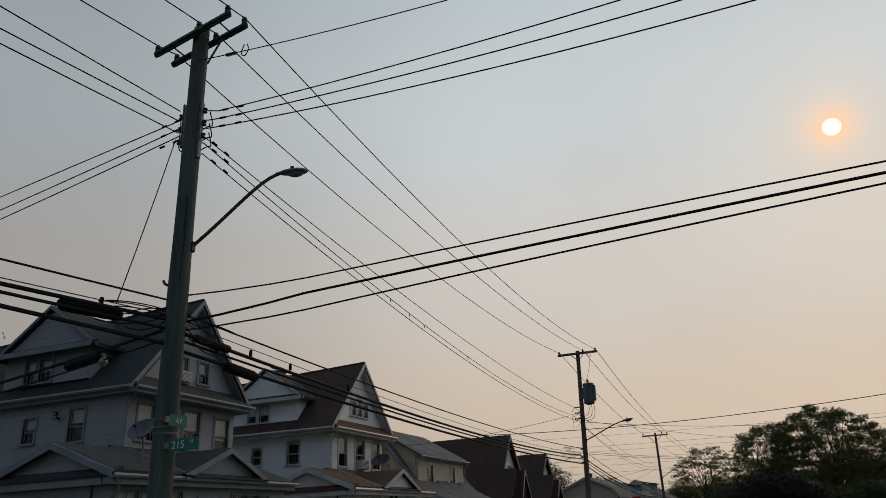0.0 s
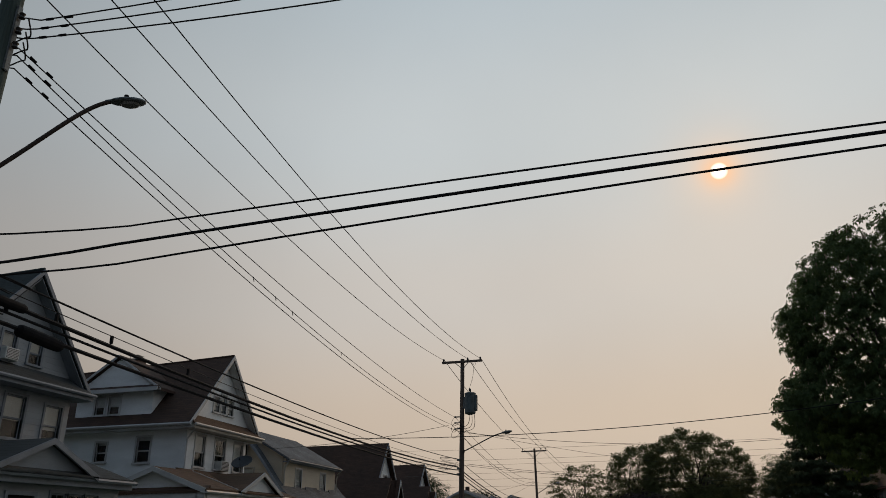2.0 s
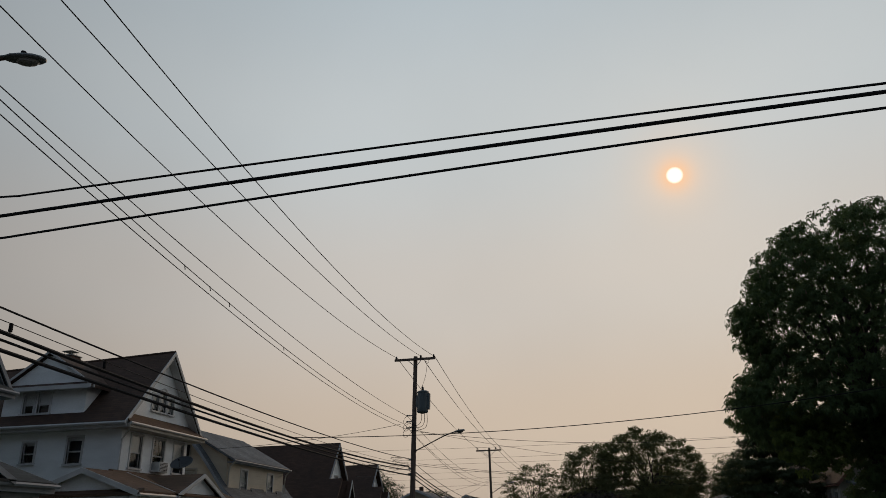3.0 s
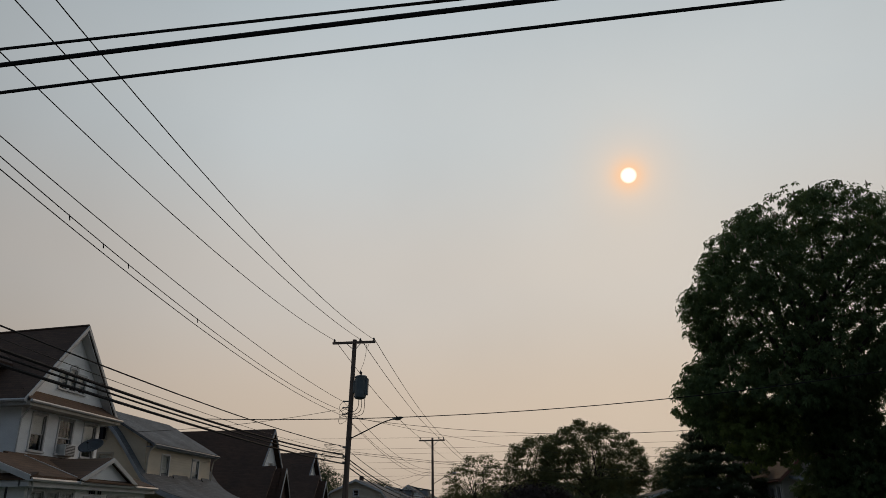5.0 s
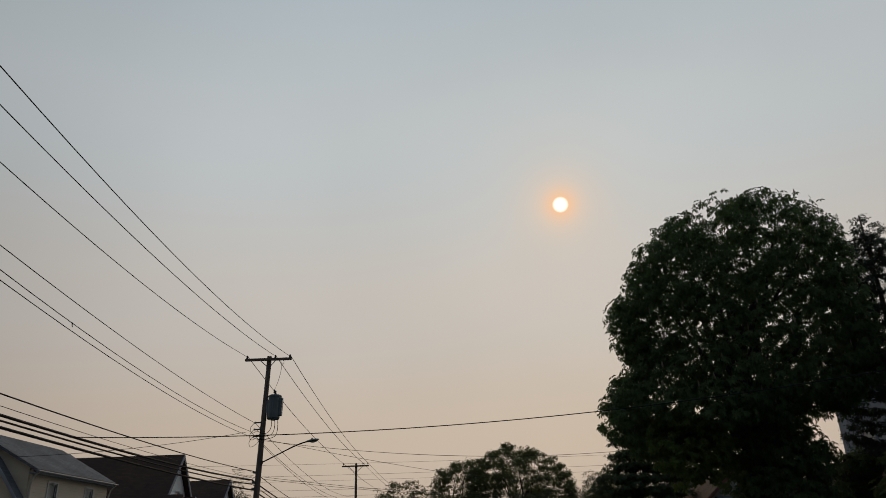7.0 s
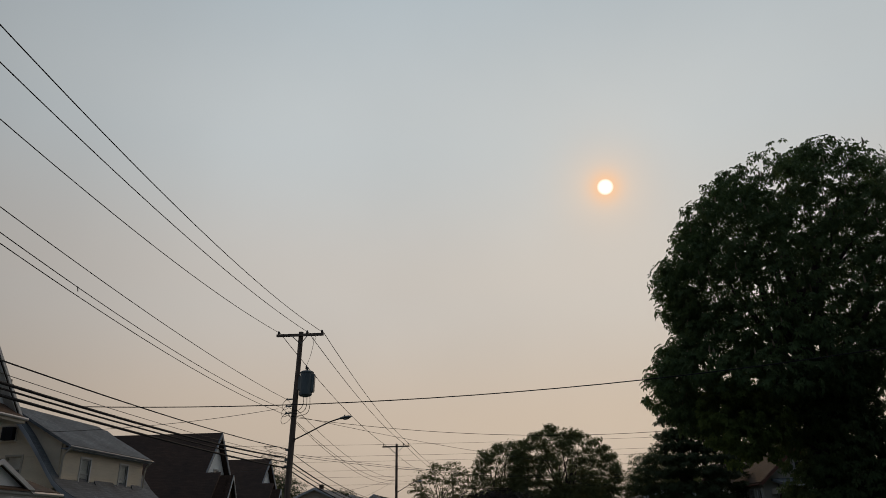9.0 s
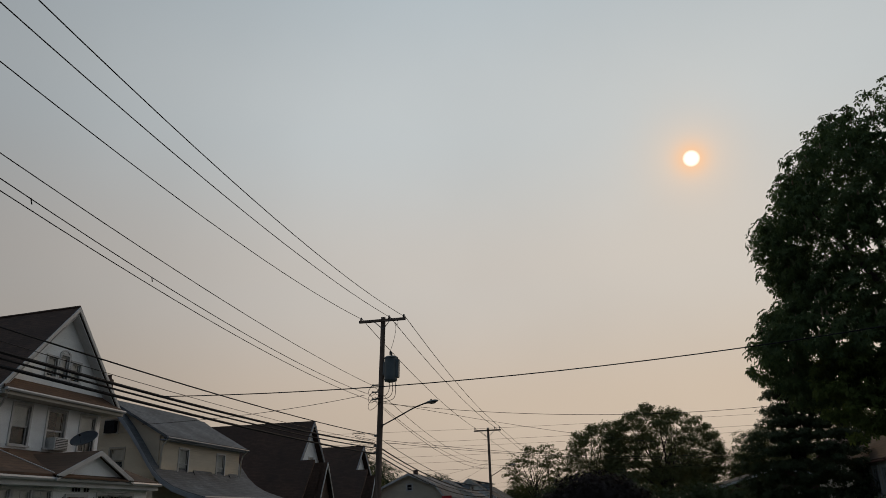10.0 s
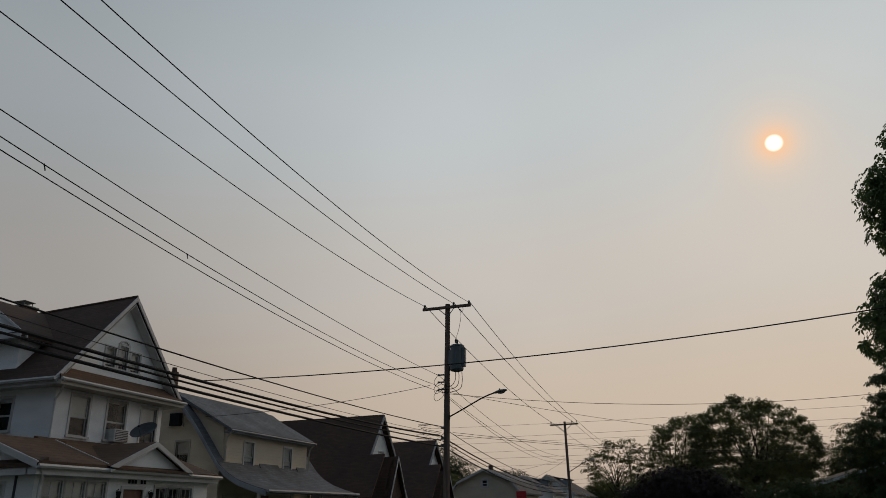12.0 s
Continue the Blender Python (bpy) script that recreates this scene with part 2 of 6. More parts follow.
M = {
    "white_siding": mat("white_siding", (0.82, 0.84, 0.85), 0.6, 0.10, 0.5, 14, 0.1, stretch=(1, 1, 3)),
    "grey_siding": mat("grey_siding", (0.30, 0.325, 0.355), 0.65, 0.10, 0.5, 14, 0.1, stretch=(1, 1, 3)),
    "cream_siding": mat("cream_siding", (0.50, 0.44, 0.345), 0.6, 0.10, 0.5, 14, 0.1, stretch=(1, 1, 3)),
    "shake_siding": mat("shake_siding", (0.21, 0.20, 0.185), 0.85, 0.2, 0.8, 9, 0.3),
    "trim": mat("trim_paint", (0.50, 0.50, 0.50), 0.5, 0.10, 0.9, 20, 0.05),
    "cream_trim": mat("cream_trim", (0.40, 0.37, 0.32), 0.5, 0.10, 0.9, 20, 0.05),
    "blue_trim": mat("weathered_trim", (0.21, 0.235, 0.27), 0.6, 0.14, 0.9, 20, 0.05),
    # charcoal and brown shingles: side slopes get a darker base than front slopes
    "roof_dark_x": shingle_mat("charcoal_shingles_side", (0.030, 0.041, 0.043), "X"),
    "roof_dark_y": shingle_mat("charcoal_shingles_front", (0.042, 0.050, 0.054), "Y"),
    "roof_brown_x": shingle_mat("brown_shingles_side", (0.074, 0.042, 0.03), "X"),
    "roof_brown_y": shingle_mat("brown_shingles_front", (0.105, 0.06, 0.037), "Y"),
    "roof_grey_y": shingle_mat("grey_shingles", (0.125, 0.137, 0.15), "Y"),
    "roof_maroon_x": shingle_mat("dark_brown_shingles", (0.062, 0.034, 0.024), "X"),
    "glass": glass_mat(),
    "blind": mat("window_blind", (0.68, 0.68, 0.66), 0.8, 0.08, 2.0, 30, 0.05),
    "curtain": mat("dark_room_shade", (0.06, 0.065, 0.08), 0.9, 0.2, 3.0, 30, 0.1),
    "room": mat("room_wall", (0.10, 0.09, 0.085), 0.9, 0.2, 1.0, 10, 0.0),
    "brick": mat("chimney_brick", (0.10, 0.06, 0.045), 0.9, 0.3, 3.0, 14, 0.4),
    "wood_pole": mat("weathered_pole_wood", (0.068, 0.094, 0.086), 0.85, 0.30, 1.2, 9, 0.5, stretch=(6, 6, 0.35), tint=(0.034, 0.046, 0.042)),
    "wood_brown": mat("brown_pole_wood", (0.15, 0.11, 0.088), 0.85, 0.30, 1.2, 9, 0.5, stretch=(6, 6, 0.35)),
    "arm_wood": mat("crossarm_wood", (0.085, 0.078, 0.07), 0.85, 0.3, 1.2, 20, 0.4),
    "cable": mat("cable_sheath", (0.02, 0.02, 0.022), 0.85, 0.2, 2.0, 30, 0.1, spec=0.2),
    "wire": mat("bare_wire", (0.02, 0.019, 0.019), 0.7, 0.2, 1.0, 30, 0.0, spec=0.2),
    "black": mat("black_plastic", (0.010, 0.010, 0.012), 0.85, 0.25, 3.0, 40, 0.15, spec=0.2),
    "steel": mat("galvanised_steel", (0.17, 0.18, 0.18), 0.5, 0.2, 3.0, 40, 0.1, metal=0.6),
    "dark_steel": mat("painted_lamp_arm", (0.08, 0.056, 0.047), 0.55, 0.2, 2.0, 30, 0.1, metal=0.3),
    "trafo": mat("transformer_paint", (0.09, 0.115, 0.125), 0.45, 0.15, 2.0, 40, 0.1, metal=0.2),
    "porcelain": mat("insulator_glaze", (0.045, 0.036, 0.032), 0.25, 0.15, 4.0, 30, 0.0),
    "lens": mat("lamp_lens", (0.20, 0.19, 0.17), 0.3, 0.1, 4.0, 30, 0.0),
    "sign_green": mat("street_sign_green", (0.004, 0.155, 0.115), 0.4, 0.12, 3.0, 40, 0.0),
    "sign_white": mat("street_sign_white", (0.75, 0.78, 0.76), 0.4, 0.05, 3.0, 40, 0.0),
    "dish": mat("dish_grey", (0.07, 0.082, 0.095), 0.5, 0.12, 3.0, 40, 0.05),
    "unit": mat("conditioner_case", (0.58, 0.61, 0.60), 0.5, 0.15, 3.0, 40, 0.05),
    "grille": mat("conditioner_grille", (0.05, 0.05, 0.05), 0.6, 0.15, 3.0, 40, 0.05),
    "door_wood": mat("door_paint", (0.16, 0.07, 0.05), 0.5, 0.15, 1.5, 20, 0.1),
    "concrete": mat("concrete", (0.34, 0.33, 0.31), 0.9, 0.16, 0.6, 20, 0.3),
    "asphalt": mat("asphalt", (0.05, 0.05, 0.052), 0.9, 0.25, 0.4, 40, 0.5),
    "paint_line": mat("road_paint", (0.55, 0.55, 0.52), 0.7, 0.25, 1.5, 20, 0.1),
    "grass": mat("lawn", (0.045, 0.075, 0.025), 0.95, 0.35, 0.4, 30, 0.6),
    "soil": mat("ground_cover", (0.07, 0.075, 0.05), 0.95, 0.3, 0.05, 3, 0.4),
    "bark": mat("tree_bark", (0.055, 0.043, 0.034), 0.95, 0.3, 1.2, 14, 0.8, stretch=(3, 3, 0.6)),
    "leaf_big": leaf_mat("chestnut_leaves", (0.058, 0.098, 0.044), (0.115, 0.165, 0.06), 0.5),
    "leaf_mid": leaf_mat("street_tree_leaves", (0.07, 0.088, 0.034), (0.165, 0.17, 0.066), 0.42),
    # chestnut leaf colour lightened to carry the sunlight on the lower boughs
    "leaf_bright": leaf_mat("sun_tinted_leaves", (0.075, 0.115, 0.03), (0.15, 0.19, 0.05), 0.6),
    "leaf_dark": leaf_mat("maple_leaves", (0.034, 0.05, 0.024), (0.066, 0.085, 0.034), 0.35),
    "leaf_purple": leaf_mat("copper_beech_leaves", (0.009, 0.005, 0.005), (0.018, 0.009, 0.009), 0.1),
    "needle": leaf_mat("spruce_needles", (0.024, 0.038, 0.025), (0.045, 0.06, 0.038), 0.15),
    "shrub": leaf_mat("shrub_leaves", (0.03, 0.05, 0.015), (0.07, 0.09, 0.03), 0.25),
    "blossom": leaf_mat("faded_chestnut_blossom", (0.20, 0.17, 0.11), (0.30, 0.26, 0.17), 0.3),
    "red": mat("red_canvas", (0.45, 0.02, 0.03), 0.7, 0.1, 2.0, 20, 0.05),
}


# ---- mesh helpers ----
def part(name, bm, material, parent=None, label=""):
    me = bpy.data.meshes.new(name)
    bm.normal_update()
    bm.to_mesh(me)
    bm.free()
    me.materials.append(M[material] if isinstance(material, str) else material)
    ob = new(name, me)
    ob.parent = parent
    if label:
        tagged(ob, label)
    return ob


def thing(name, at, label, category, group="", kind="", turn=0):
    ob = new(name)
    ob.matrix_world = pose(*at, 0, 0, turn)
    ob.empty_display_size = 0.2
    return tagged(ob, label, category, group, kind)


def hexa(bm, pts):
    """Eight corners: four of the bottom round, then four of the top."""
    v = [bm.verts.new(p) for p in pts]
    for f in ((3, 2, 1, 0), (4, 5, 6, 7), (0, 1, 5, 4), (1, 2, 6, 5), (2, 3, 7, 6), (3, 0, 4, 7)):
        bm.faces.new([v[i] for i in f])


def box(bm, x0, x1, y0, y1, z0, z1):
    hexa(bm, [(x0, y0, z0), (x1, y0, z0), (x1, y1, z0), (x0, y1, z0), (x0, y0, z1), (x1, y0, z1), (x1, y1, z1), (x0, y1, z1)])


def soft_box(x0, x1, y0, y1, z0, z1, r=0.02):
    bm = bmesh.new()
    box(bm, x0, x1, y0, y1, z0, z1)
    bmesh.ops.bevel(bm, geom=list(bm.edges), offset=r, segments=2, affect="EDGES")
    return bm


def pbox(bm, P, u0, u1, z0, z1, d0, d1):
    """A box on a wall: u along it, z up, d outwards."""
    hexa(bm, [P(u0, z0, d1), P(u1, z0, d1), P(u1, z0, d0), P(u0, z0, d0), P(u0, z1, d1), P(u1, z1, d1), P(u1, z1, d0), P(u0, z1, d0)])


def slab(bm, pts, th):
    """A sheet of thickness th below the polygon pts."""
    top = [bm.verts.new(p) for p in pts]
    low = [bm.verts.new((p[0], p[1], p[2] - th)) for p in pts]
    bm.faces.new(top)
    bm.faces.new(low[::-1])
    k = len(pts)
    for i in range(k):
        bm.faces.new((top[i], low[i], low[(i + 1) % k], top[(i + 1) % k]))


def fix(bm):
    bmesh.ops.recalc_face_normals(bm, faces=list(bm.faces))
    return bm


def tube(bm, pts, radii, sides=8, cap=True):
    """A tube through pts; radii: one or one for each."""
    pts = [Vector(p) for p in pts]
    if isinstance(radii, (int, float)):
        radii = [radii] * len(pts)
    rings = []
    for i, p in enumerate(pts):
        t = (pts[min(i + 1, len(pts) - 1)] - pts[max(i - 1, 0)]).normalized()
        a = t.cross(Vector((0, 0, 1)))
        if a.length < 0.05:
            a = t.cross(Vector((0, 1, 0)))
        a.normalize()
        b = a.cross(t)
        rings.append([bm.verts.new(p + radii[i] * (math.cos(k) * a + math.sin(k) * b)) for k in (2 * math.pi * j / sides for j in range(sides))])
    for r, s in zip(rings, rings[1:]):
        for j in range(sides):
            bm.faces.new((r[j], r[(j + 1) % sides], s[(j + 1) % sides], s[j]))
    if cap:
        bm.faces.new(rings[0][::-1])
        bm.faces.new(rings[-1])
    return bm


def tube_bm(pts, radii, sides=8):
    return tube(bmesh.new(), pts, radii, sides)


def lathe(profile, sides=16, at=(0, 0, 0)):
    """Turned round z: profile of (radius, z)."""
    return tube_bm([(at[0], at[1], at[2] + z) for r, z in profile], [max(r, 0.001) for r, z in profile], sides)


def sagged(a, b, sag, n=20):
    a, b = Vector(a), Vector(b)
    return [a.lerp(b, i / n) - Vector((0, 0, 4 * sag * (i / n) * (1 - i / n))) for i in range(n + 1)]


def wire(name, a, b, sag, r, label, group="overhead wires", material="wire", sides=5, n=24):
    a = Vector(a)
    bm = tube_bm([p - a for p in sagged(a, b, sag, n)], r, sides)
    ob = part(name, bm, material)
    ob.location = a
    return tagged(ob, label, "cable" if r > 0.015 else "wire", group)


def front(x0):
    return lambda u, z, d: (x0 + d, u, z)


def south(y0):
    return lambda u, z, d: (u, y0 - d, z)


def north(y0):
    return lambda u, z, d: (u, y0 + d, z)


def back(x0):
    return lambda u, z, d: (x0 - d, u, z)


def siding(P, z0, z1, span, holes=(), row=0.19, thick=0.14, lap=0.02):
    """A wall of lapped boards with openings cut through; span(z) gives its two ends."""
    bm = bmesh.new()
    cuts = sorted({round(z0 + k * row, 3) for k in range(int((z1 - z0) / row) + 1)} | {z1} | {h for hole in holes for h in hole[2:4] if z0 < h < z1})
    for za, zb in zip(cuts, cuts[1:]):
        if zb - za < 0.004:
            continue
        (a0, b0), (a1, b1) = span(za), span(zb)
        if b0 - a0 < 0.02:
            continue
        zm = (za + zb) / 2
        gaps = sorted((h[0], h[1]) for h in holes if h[2] < zm < h[3])
        lefts = [(a0, a1)] + [(g[1], g[1]) for g in gaps]
        rights = [(g[0], g[0]) for g in gaps] + [(b0, b1)]
        for (l0, l1), (r0, r1) in zip(lefts, rights):
            if r0 - l0 < 0.01:
                continue
            hexa(bm, [P(l0, za, lap), P(r0, za, lap), P(r0, za, -thick), P(l0, za, -thick), P(l1, zb, 0.003), P(max(r1, l1), zb, 0.003), P(max(r1, l1), zb, -thick), P(l1, zb, -thick)])
    bmesh.ops.remove_doubles(bm, verts=list(bm.verts), dist=0.0005)
    return fix(bm)


def window(house, P, u0, u1, z0, z1, blind=0.5, trim="trim", muntin=0, name="window"):
    """A double-hung window: casing, two sashes, panes, sill, a roller blind drawn down by that share, and a dark sheet
    behind for the shade of the room.
    """
    bm = bmesh.new()
    c = 0.085
    for a, b, lo, hi in ((u0 - c, u0, z0 - 0.02, z1 + c), (u1, u1 + c, z0 - 0.02, z1 + c), (u0, u1, z1, z1 + c)):
        pbox(bm, P, a, b, lo, hi, -0.13, 0.045)
    win = part(name, fix(bm), trim, house)
    bm = bmesh.new()
    pbox(bm, P, u0 - c - 0.03, u1 + c + 0.03, z0 - 0.07, z0, -0.13, 0.09)
    part("sill", fix(bm), trim, win)
    zm = z0 + 0.48 * (z1 - z0)
    for lo, hi, d in ((z0, zm, -0.055), (zm - 0.03, z1, -0.022)):
        bm = bmesh.new()
        s = 0.045
        for a, b, p, q in ((u0, u0 + s, lo, hi), (u1 - s, u1, lo, hi), (u0 + s, u1 - s, lo, lo + s), (u0 + s, u1 - s, hi - s, hi)):
            pbox(bm, P, a, b, p, q, d - 0.03, d)
        for k in range(muntin):
            m = u0 + (u1 - u0) * (k + 1) / (muntin + 1)
            pbox(bm, P, m - 0.012, m + 0.012, lo + s, hi - s, d - 0.025, d - 0.004)
        if muntin:
            m = (lo + hi) / 2
            pbox(bm, P, u0 + s, u1 - s, m - 0.012, m + 0.012, d - 0.026, d - 0.005)
        part("sash", fix(bm), trim, win)
        bm = bmesh.new()
        q = [P(a, b, d - 0.016) for a, b in ((u0 + s, lo + s), (u1 - s, lo + s), (u1 - s, hi - s), (u0 + s, hi - s))]
        face = bm.faces.new([bm.verts.new(p) for p in q])
        face.normal_update()
        if face.normal.dot(Vector(P(u0, lo, 1.0)) - Vector(P(u0, lo, 0.0))) < 0:
            face.normal_flip()
        pane = part("pane", bm, "glass", win)
        pane.visible_shadow = False
    if blind:
        bm = bmesh.new()
        zb = z1 - blind * (z1 - z0)
        pbox(bm, P, u0 + 0.002, u1 - 0.002, zb, z1 - 0.003, -0.105, -0.095)
        pbox(bm, P, u0 + 0.002, u1 - 0.002, zb - 0.03, zb, -0.11, -0.092)
        part("blind", fix(bm), "blind", win, "pale roller blind")
    # dark sheet inside the wall, its colour standing for the unlit room
    bm = bmesh.new()
    pbox(bm, P, u0 - 0.3, u1 + 0.3, z0 - 0.3, z1 + 0.2, -0.65, -0.6)
    part("curtain", fix(bm), "curtain", win)
    return win


def rake(bm, a, b, w, d, P=None):
    """A board from a to b under a roof edge: w high, d deep outwards along +x (or as dv)."""
    a, b, dv = Vector(a), Vector(b), Vector(d)
    dz = Vector((0, 0, -w))
    hexa(bm, [a + dz, b + dz, b + dz + dv, a + dz + dv, a, b, b + dv, a + dv])


# ---- ground ----
def ground_sheet(name, x0, x1, y0, y1, z, material, label, category, low=None):
    bm = bmesh.new()
    box(bm, x0, x1, y0, y1, z - 0.3 if low is None else low, z)
    return tagged(part(name, fix(bm), material), label, category, kind="structure")


ground_sheet("ground", -2500, 2500, -2500, 2500, -0.05, "soil", "dull green and grey ground of the suburb", "ground", -1.0)
ground_sheet("road", -6.6, -0.8, -90, 74, 0.0, "asphalt", "worn dark asphalt of the avenue", "road", -0.04)
ground_sheet("side_road", -90, -6.6, -4.2, 6.2, 0.0, "asphalt", "worn dark asphalt of the side street", "road", -0.04)
ground_sheet("side_road_east", -0.8, 90, -4.2, 6.2, 0.0, "asphalt", "worn dark asphalt of the side street", "road", -0.04)
for nm, edges in (("west", (-6.6, -6.75, -9.0, -11.0, -60.0)), ("east", (-0.8, -0.65, -0.1, 3.0, 60.0))):
    for ya, yb, q in ((6.2, 74, "far"), (-90, -4.2, "near")):
        x = sorted(edges[0:2])
        ground_sheet("kerb_" + nm + "_" + q, x[0], x[1], ya, yb, 0.15, "concrete", "grey concrete kerb along the road", "kerb", -0.04)
        x = sorted(edges[1:3])
        ground_sheet("verge_" + nm + "_" + q, x[0], x[1], ya, yb, 0.14, "grass", "strip of lawn beside the kerb", "verge", -0.04)
        x = sorted(edges[2:4])
        ground_sheet("pavement_" + nm + "_" + q, x[0], x[1], ya, yb, 0.15, "concrete", "grey concrete pavement slabs", "pavement", -0.04)
        x = sorted(edges[3:5])
        ground_sheet("lawn_" + nm + "_" + q, x[0], x[1], ya, yb, 0.18, "grass", "front lawns and yards of the houses", "lawn", -0.04)


# ---- houses ----
def gutter(parent, a, b, trim="trim", r=0.07):
    a, b = Vector(a), Vector(b)
    part("gutter", tube_bm([a, b], r, 6), trim, parent)


def conditioner(parent, P, u0, u1, z0, z1, d=0.42):
    bm = bmesh.new()
    pbox(bm, P, u0, u1, z0, z1, -0.1, d)
    bmesh.ops.bevel(bm, geom=list(bm.edges), offset=0.02, segments=1, affect="EDGES")
    unit = part("air_conditioner", fix(bm), "unit", parent, "beige window air conditioner")
    bm = bmesh.new()
    n = 6
    for k in range(n):
        z = z0 + 0.05 + (z1 - z0 - 0.1) * (k + 0.5) / n
        pbox(bm, P, u0 + 0.05, u1 - 0.05, z - 0.018, z + 0.012, d, d + 0.012)
    part("grille", fix(bm), "trim", unit)
    bm = bmesh.new()
    pbox(bm, P, u0 + 0.04, u1 - 0.04, z0 + 0.04, z1 - 0.04, d - 0.01, d + 0.005)
    part("coil", fix(bm), "grille", unit, "dark condenser coil")


def satellite_dish(parent, at, facing, r=0.45):
    ob = new("satellite_dish")
    ob.parent = parent
    tagged(ob, "grey satellite dish on a mast")
    ob.location = at
    bm = bmesh.new()
    n = 20
    rings = []
    for rr, d in ((0.02, -0.11), (0.4 * r, -0.09), (0.75 * r, -0.045), (r, 0.0), (r + 0.015, -0.012), (0.75 * r, -0.06), (0.02, -0.125)):
        rings.append([bm.verts.new((rr * math.cos(2 * math.pi * k / n), 0.92 * rr * math.sin(2 * math.pi * k / n), d)) for k in range(n)])
    for p, q in zip(rings, rings[1:]):
        for k in range(n):
            bm.faces.new((p[k], p[(k + 1) % n], q[(k + 1) % n], q[k]))
    bm.transform(facing.to_track_quat("Z", "Y").to_matrix().to_4x4())
    part("reflector", fix(bm), "dish", ob)
    f = facing.normalized()
    part("feed_arm", tube_bm([Vector((0, 0, -r)) + f * 0.02, f * 0.42 + Vector((0, 0, -0.25))], 0.014, 5), "dish", ob)
    part("feed_horn", tube_bm([f * 0.38 + Vector((0, 0, -0.22)), f * 0.48 + Vector((0, 0, -0.28))], 0.035, 8), "black", ob)
    part("mast", tube_bm([-f * 0.1, -f * 0.18 + Vector((0, 0, -0.2)), -f * 0.2 + Vector((0, 0, -0.4)), -f * 0.2 + Vector((0, 0, -0.8))], 0.03, 6), "steel", ob)


def gable_house(at, dz, roof_x, roof_y, wall, label, twin):
    """Two and a half storeys: steep gable to the street, wall dormer, enclosed porch with a pediment, side wing."""
    h = thing("house", at, label, "house", "houses along the avenue")
    edge = "blue_trim" if twin else "trim"
    boards = lambda *a: siding(*a, lap=0.011 if twin else 0.006)
    W0, W1, L = -2.85, 2.75, -10.5
    EZ, RZ, EY = 6.08 + dz, 9.75 + dz, 3.2 if twin else 3.4
    sl = (RZ - EZ) / EY

    def span_front(z):
        if z <= EZ + (EY + W0) * sl - 0.1:
            return (W0, W1)
        k = (RZ - 0.24 - z) / sl
        return (max(W0, -k), min(W1, k))

    wins = [(-2.1, -1.27, 4.28 + dz, 5.66 + dz), (-0.34, 0.62, 4.28 + dz, 5.66 + dz), (1.52, 2.4, 4.28 + dz, 5.66 + dz)]
    if twin:
        wins = [(-2.35, -1.6, 4.4 + dz, 5.6 + dz), (-0.12, 0.72, 4.27 + dz, 5.6 + dz), (1.62, 2.4, 4.27 + dz, 5.5 + dz)]
    attic = [(-0.82, -0.32, 6.9 + dz, 7.62 + dz), (-0.13, 0.33, 6.9 + dz, 7.8 + dz), (0.52, 1.02, 6.9 + dz, 7.62 + dz)]
    if twin:
        attic = [(-0.72, -0.16, 6.6 + dz, 7.5 + dz), (0.46, 1.0, 6.68 + dz, 7.48 + dz)]
    pw = [(-5.6, -4.85, 1.1, 2.6 + dz), (-4.72, -3.97, 1.1, 2.6 + dz), (-3.84, -3.09, 1.1, 2.6 + dz), (-2.3, -1.35, 0.55, 2.42 + dz), (-0.7, -0.1, 1.1, 2.52 + dz), (0.0, 0.62, 1.1, 2.52 + dz), (0.72, 1.32, 1.1, 2.52 + dz)]
    F = front(0.0)
    part("front_wall", boards(F, 0.3, RZ - 0.05, span_front, wins + attic + [(-2.3, -1.35, 0.55, 2.5)]), wall, h)
    S = south(W0)
    sw = [(-4.55, -4.0, 4.55 + dz, 5.4 + dz), (-2.45, -1.78, 4.45 + dz, 5.55 + dz)]
    part("side_wall", boards(S, 0.3, EZ + (EY + W0) * sl * 0.9 - 0.2, lambda z: (L, 0.0), sw), wall, h)
    part("side_wall", boards(north(W1), 0.3, EZ + (EY - W1) * sl * 0.9 - 0.2, lambda z: (L, 0.0)), wall, h)
    part("rear_wall", boards(back(L), 0.3, RZ - 0.7, span_front), wall, h)
    bm = bmesh.new()
    box(bm, L - 0.1, 0.1, W0 - 0.1, W1 + 0.1, 0.0, 0.34)
    part("foundation", fix(bm), "concrete", h)
    bm = bmesh.new()
    box(bm, L + 0.2, -0.25, W0 + 0.2, W1 - 0.2, 3.6, 3.75)
    box(bm, L + 0.2, -0.25, W0 + 0.2, W1 - 0.2, 6.3 + dz, 6.4 + dz)
    box(bm, -3.1, -3.0, W0 + 0.2, W1 - 0.2, 0.4, 6.3 + dz)
    part("inner_floor", fix(bm), "room", h)
    for w, b in zip(wins, (0.5, 0.0, 0.62) if not twin else (0.6, 0.55, 0.62)):
        window(h, F, *w, b, "blue_trim" if twin else "trim")
    for w in attic:
        window(h, F, *w, 0.55 if twin else 0.8, "blue_trim" if twin else "trim")
    for w in sw:
        window(h, S, *w, 0.4 if twin else 0.1, edge)
    if not twin:
        # round-headed light over the middle of the attic triple
        bm = bmesh.new()
        for k in range(10):
            a0, a1 = math.pi * k / 10, math.pi * (k + 1) / 10
            q = [(0.10 + r * math.cos(a), 7.87 + dz + r * 0.55 * math.sin(a)) for r, a in ((0.20, a0), (0.20, a1), (0.29, a1), (0.29, a0))]
            hexa(bm, [F(u, z, 0.05) for u, z in q] + [F(u, z, 0.0) for u, z in q])
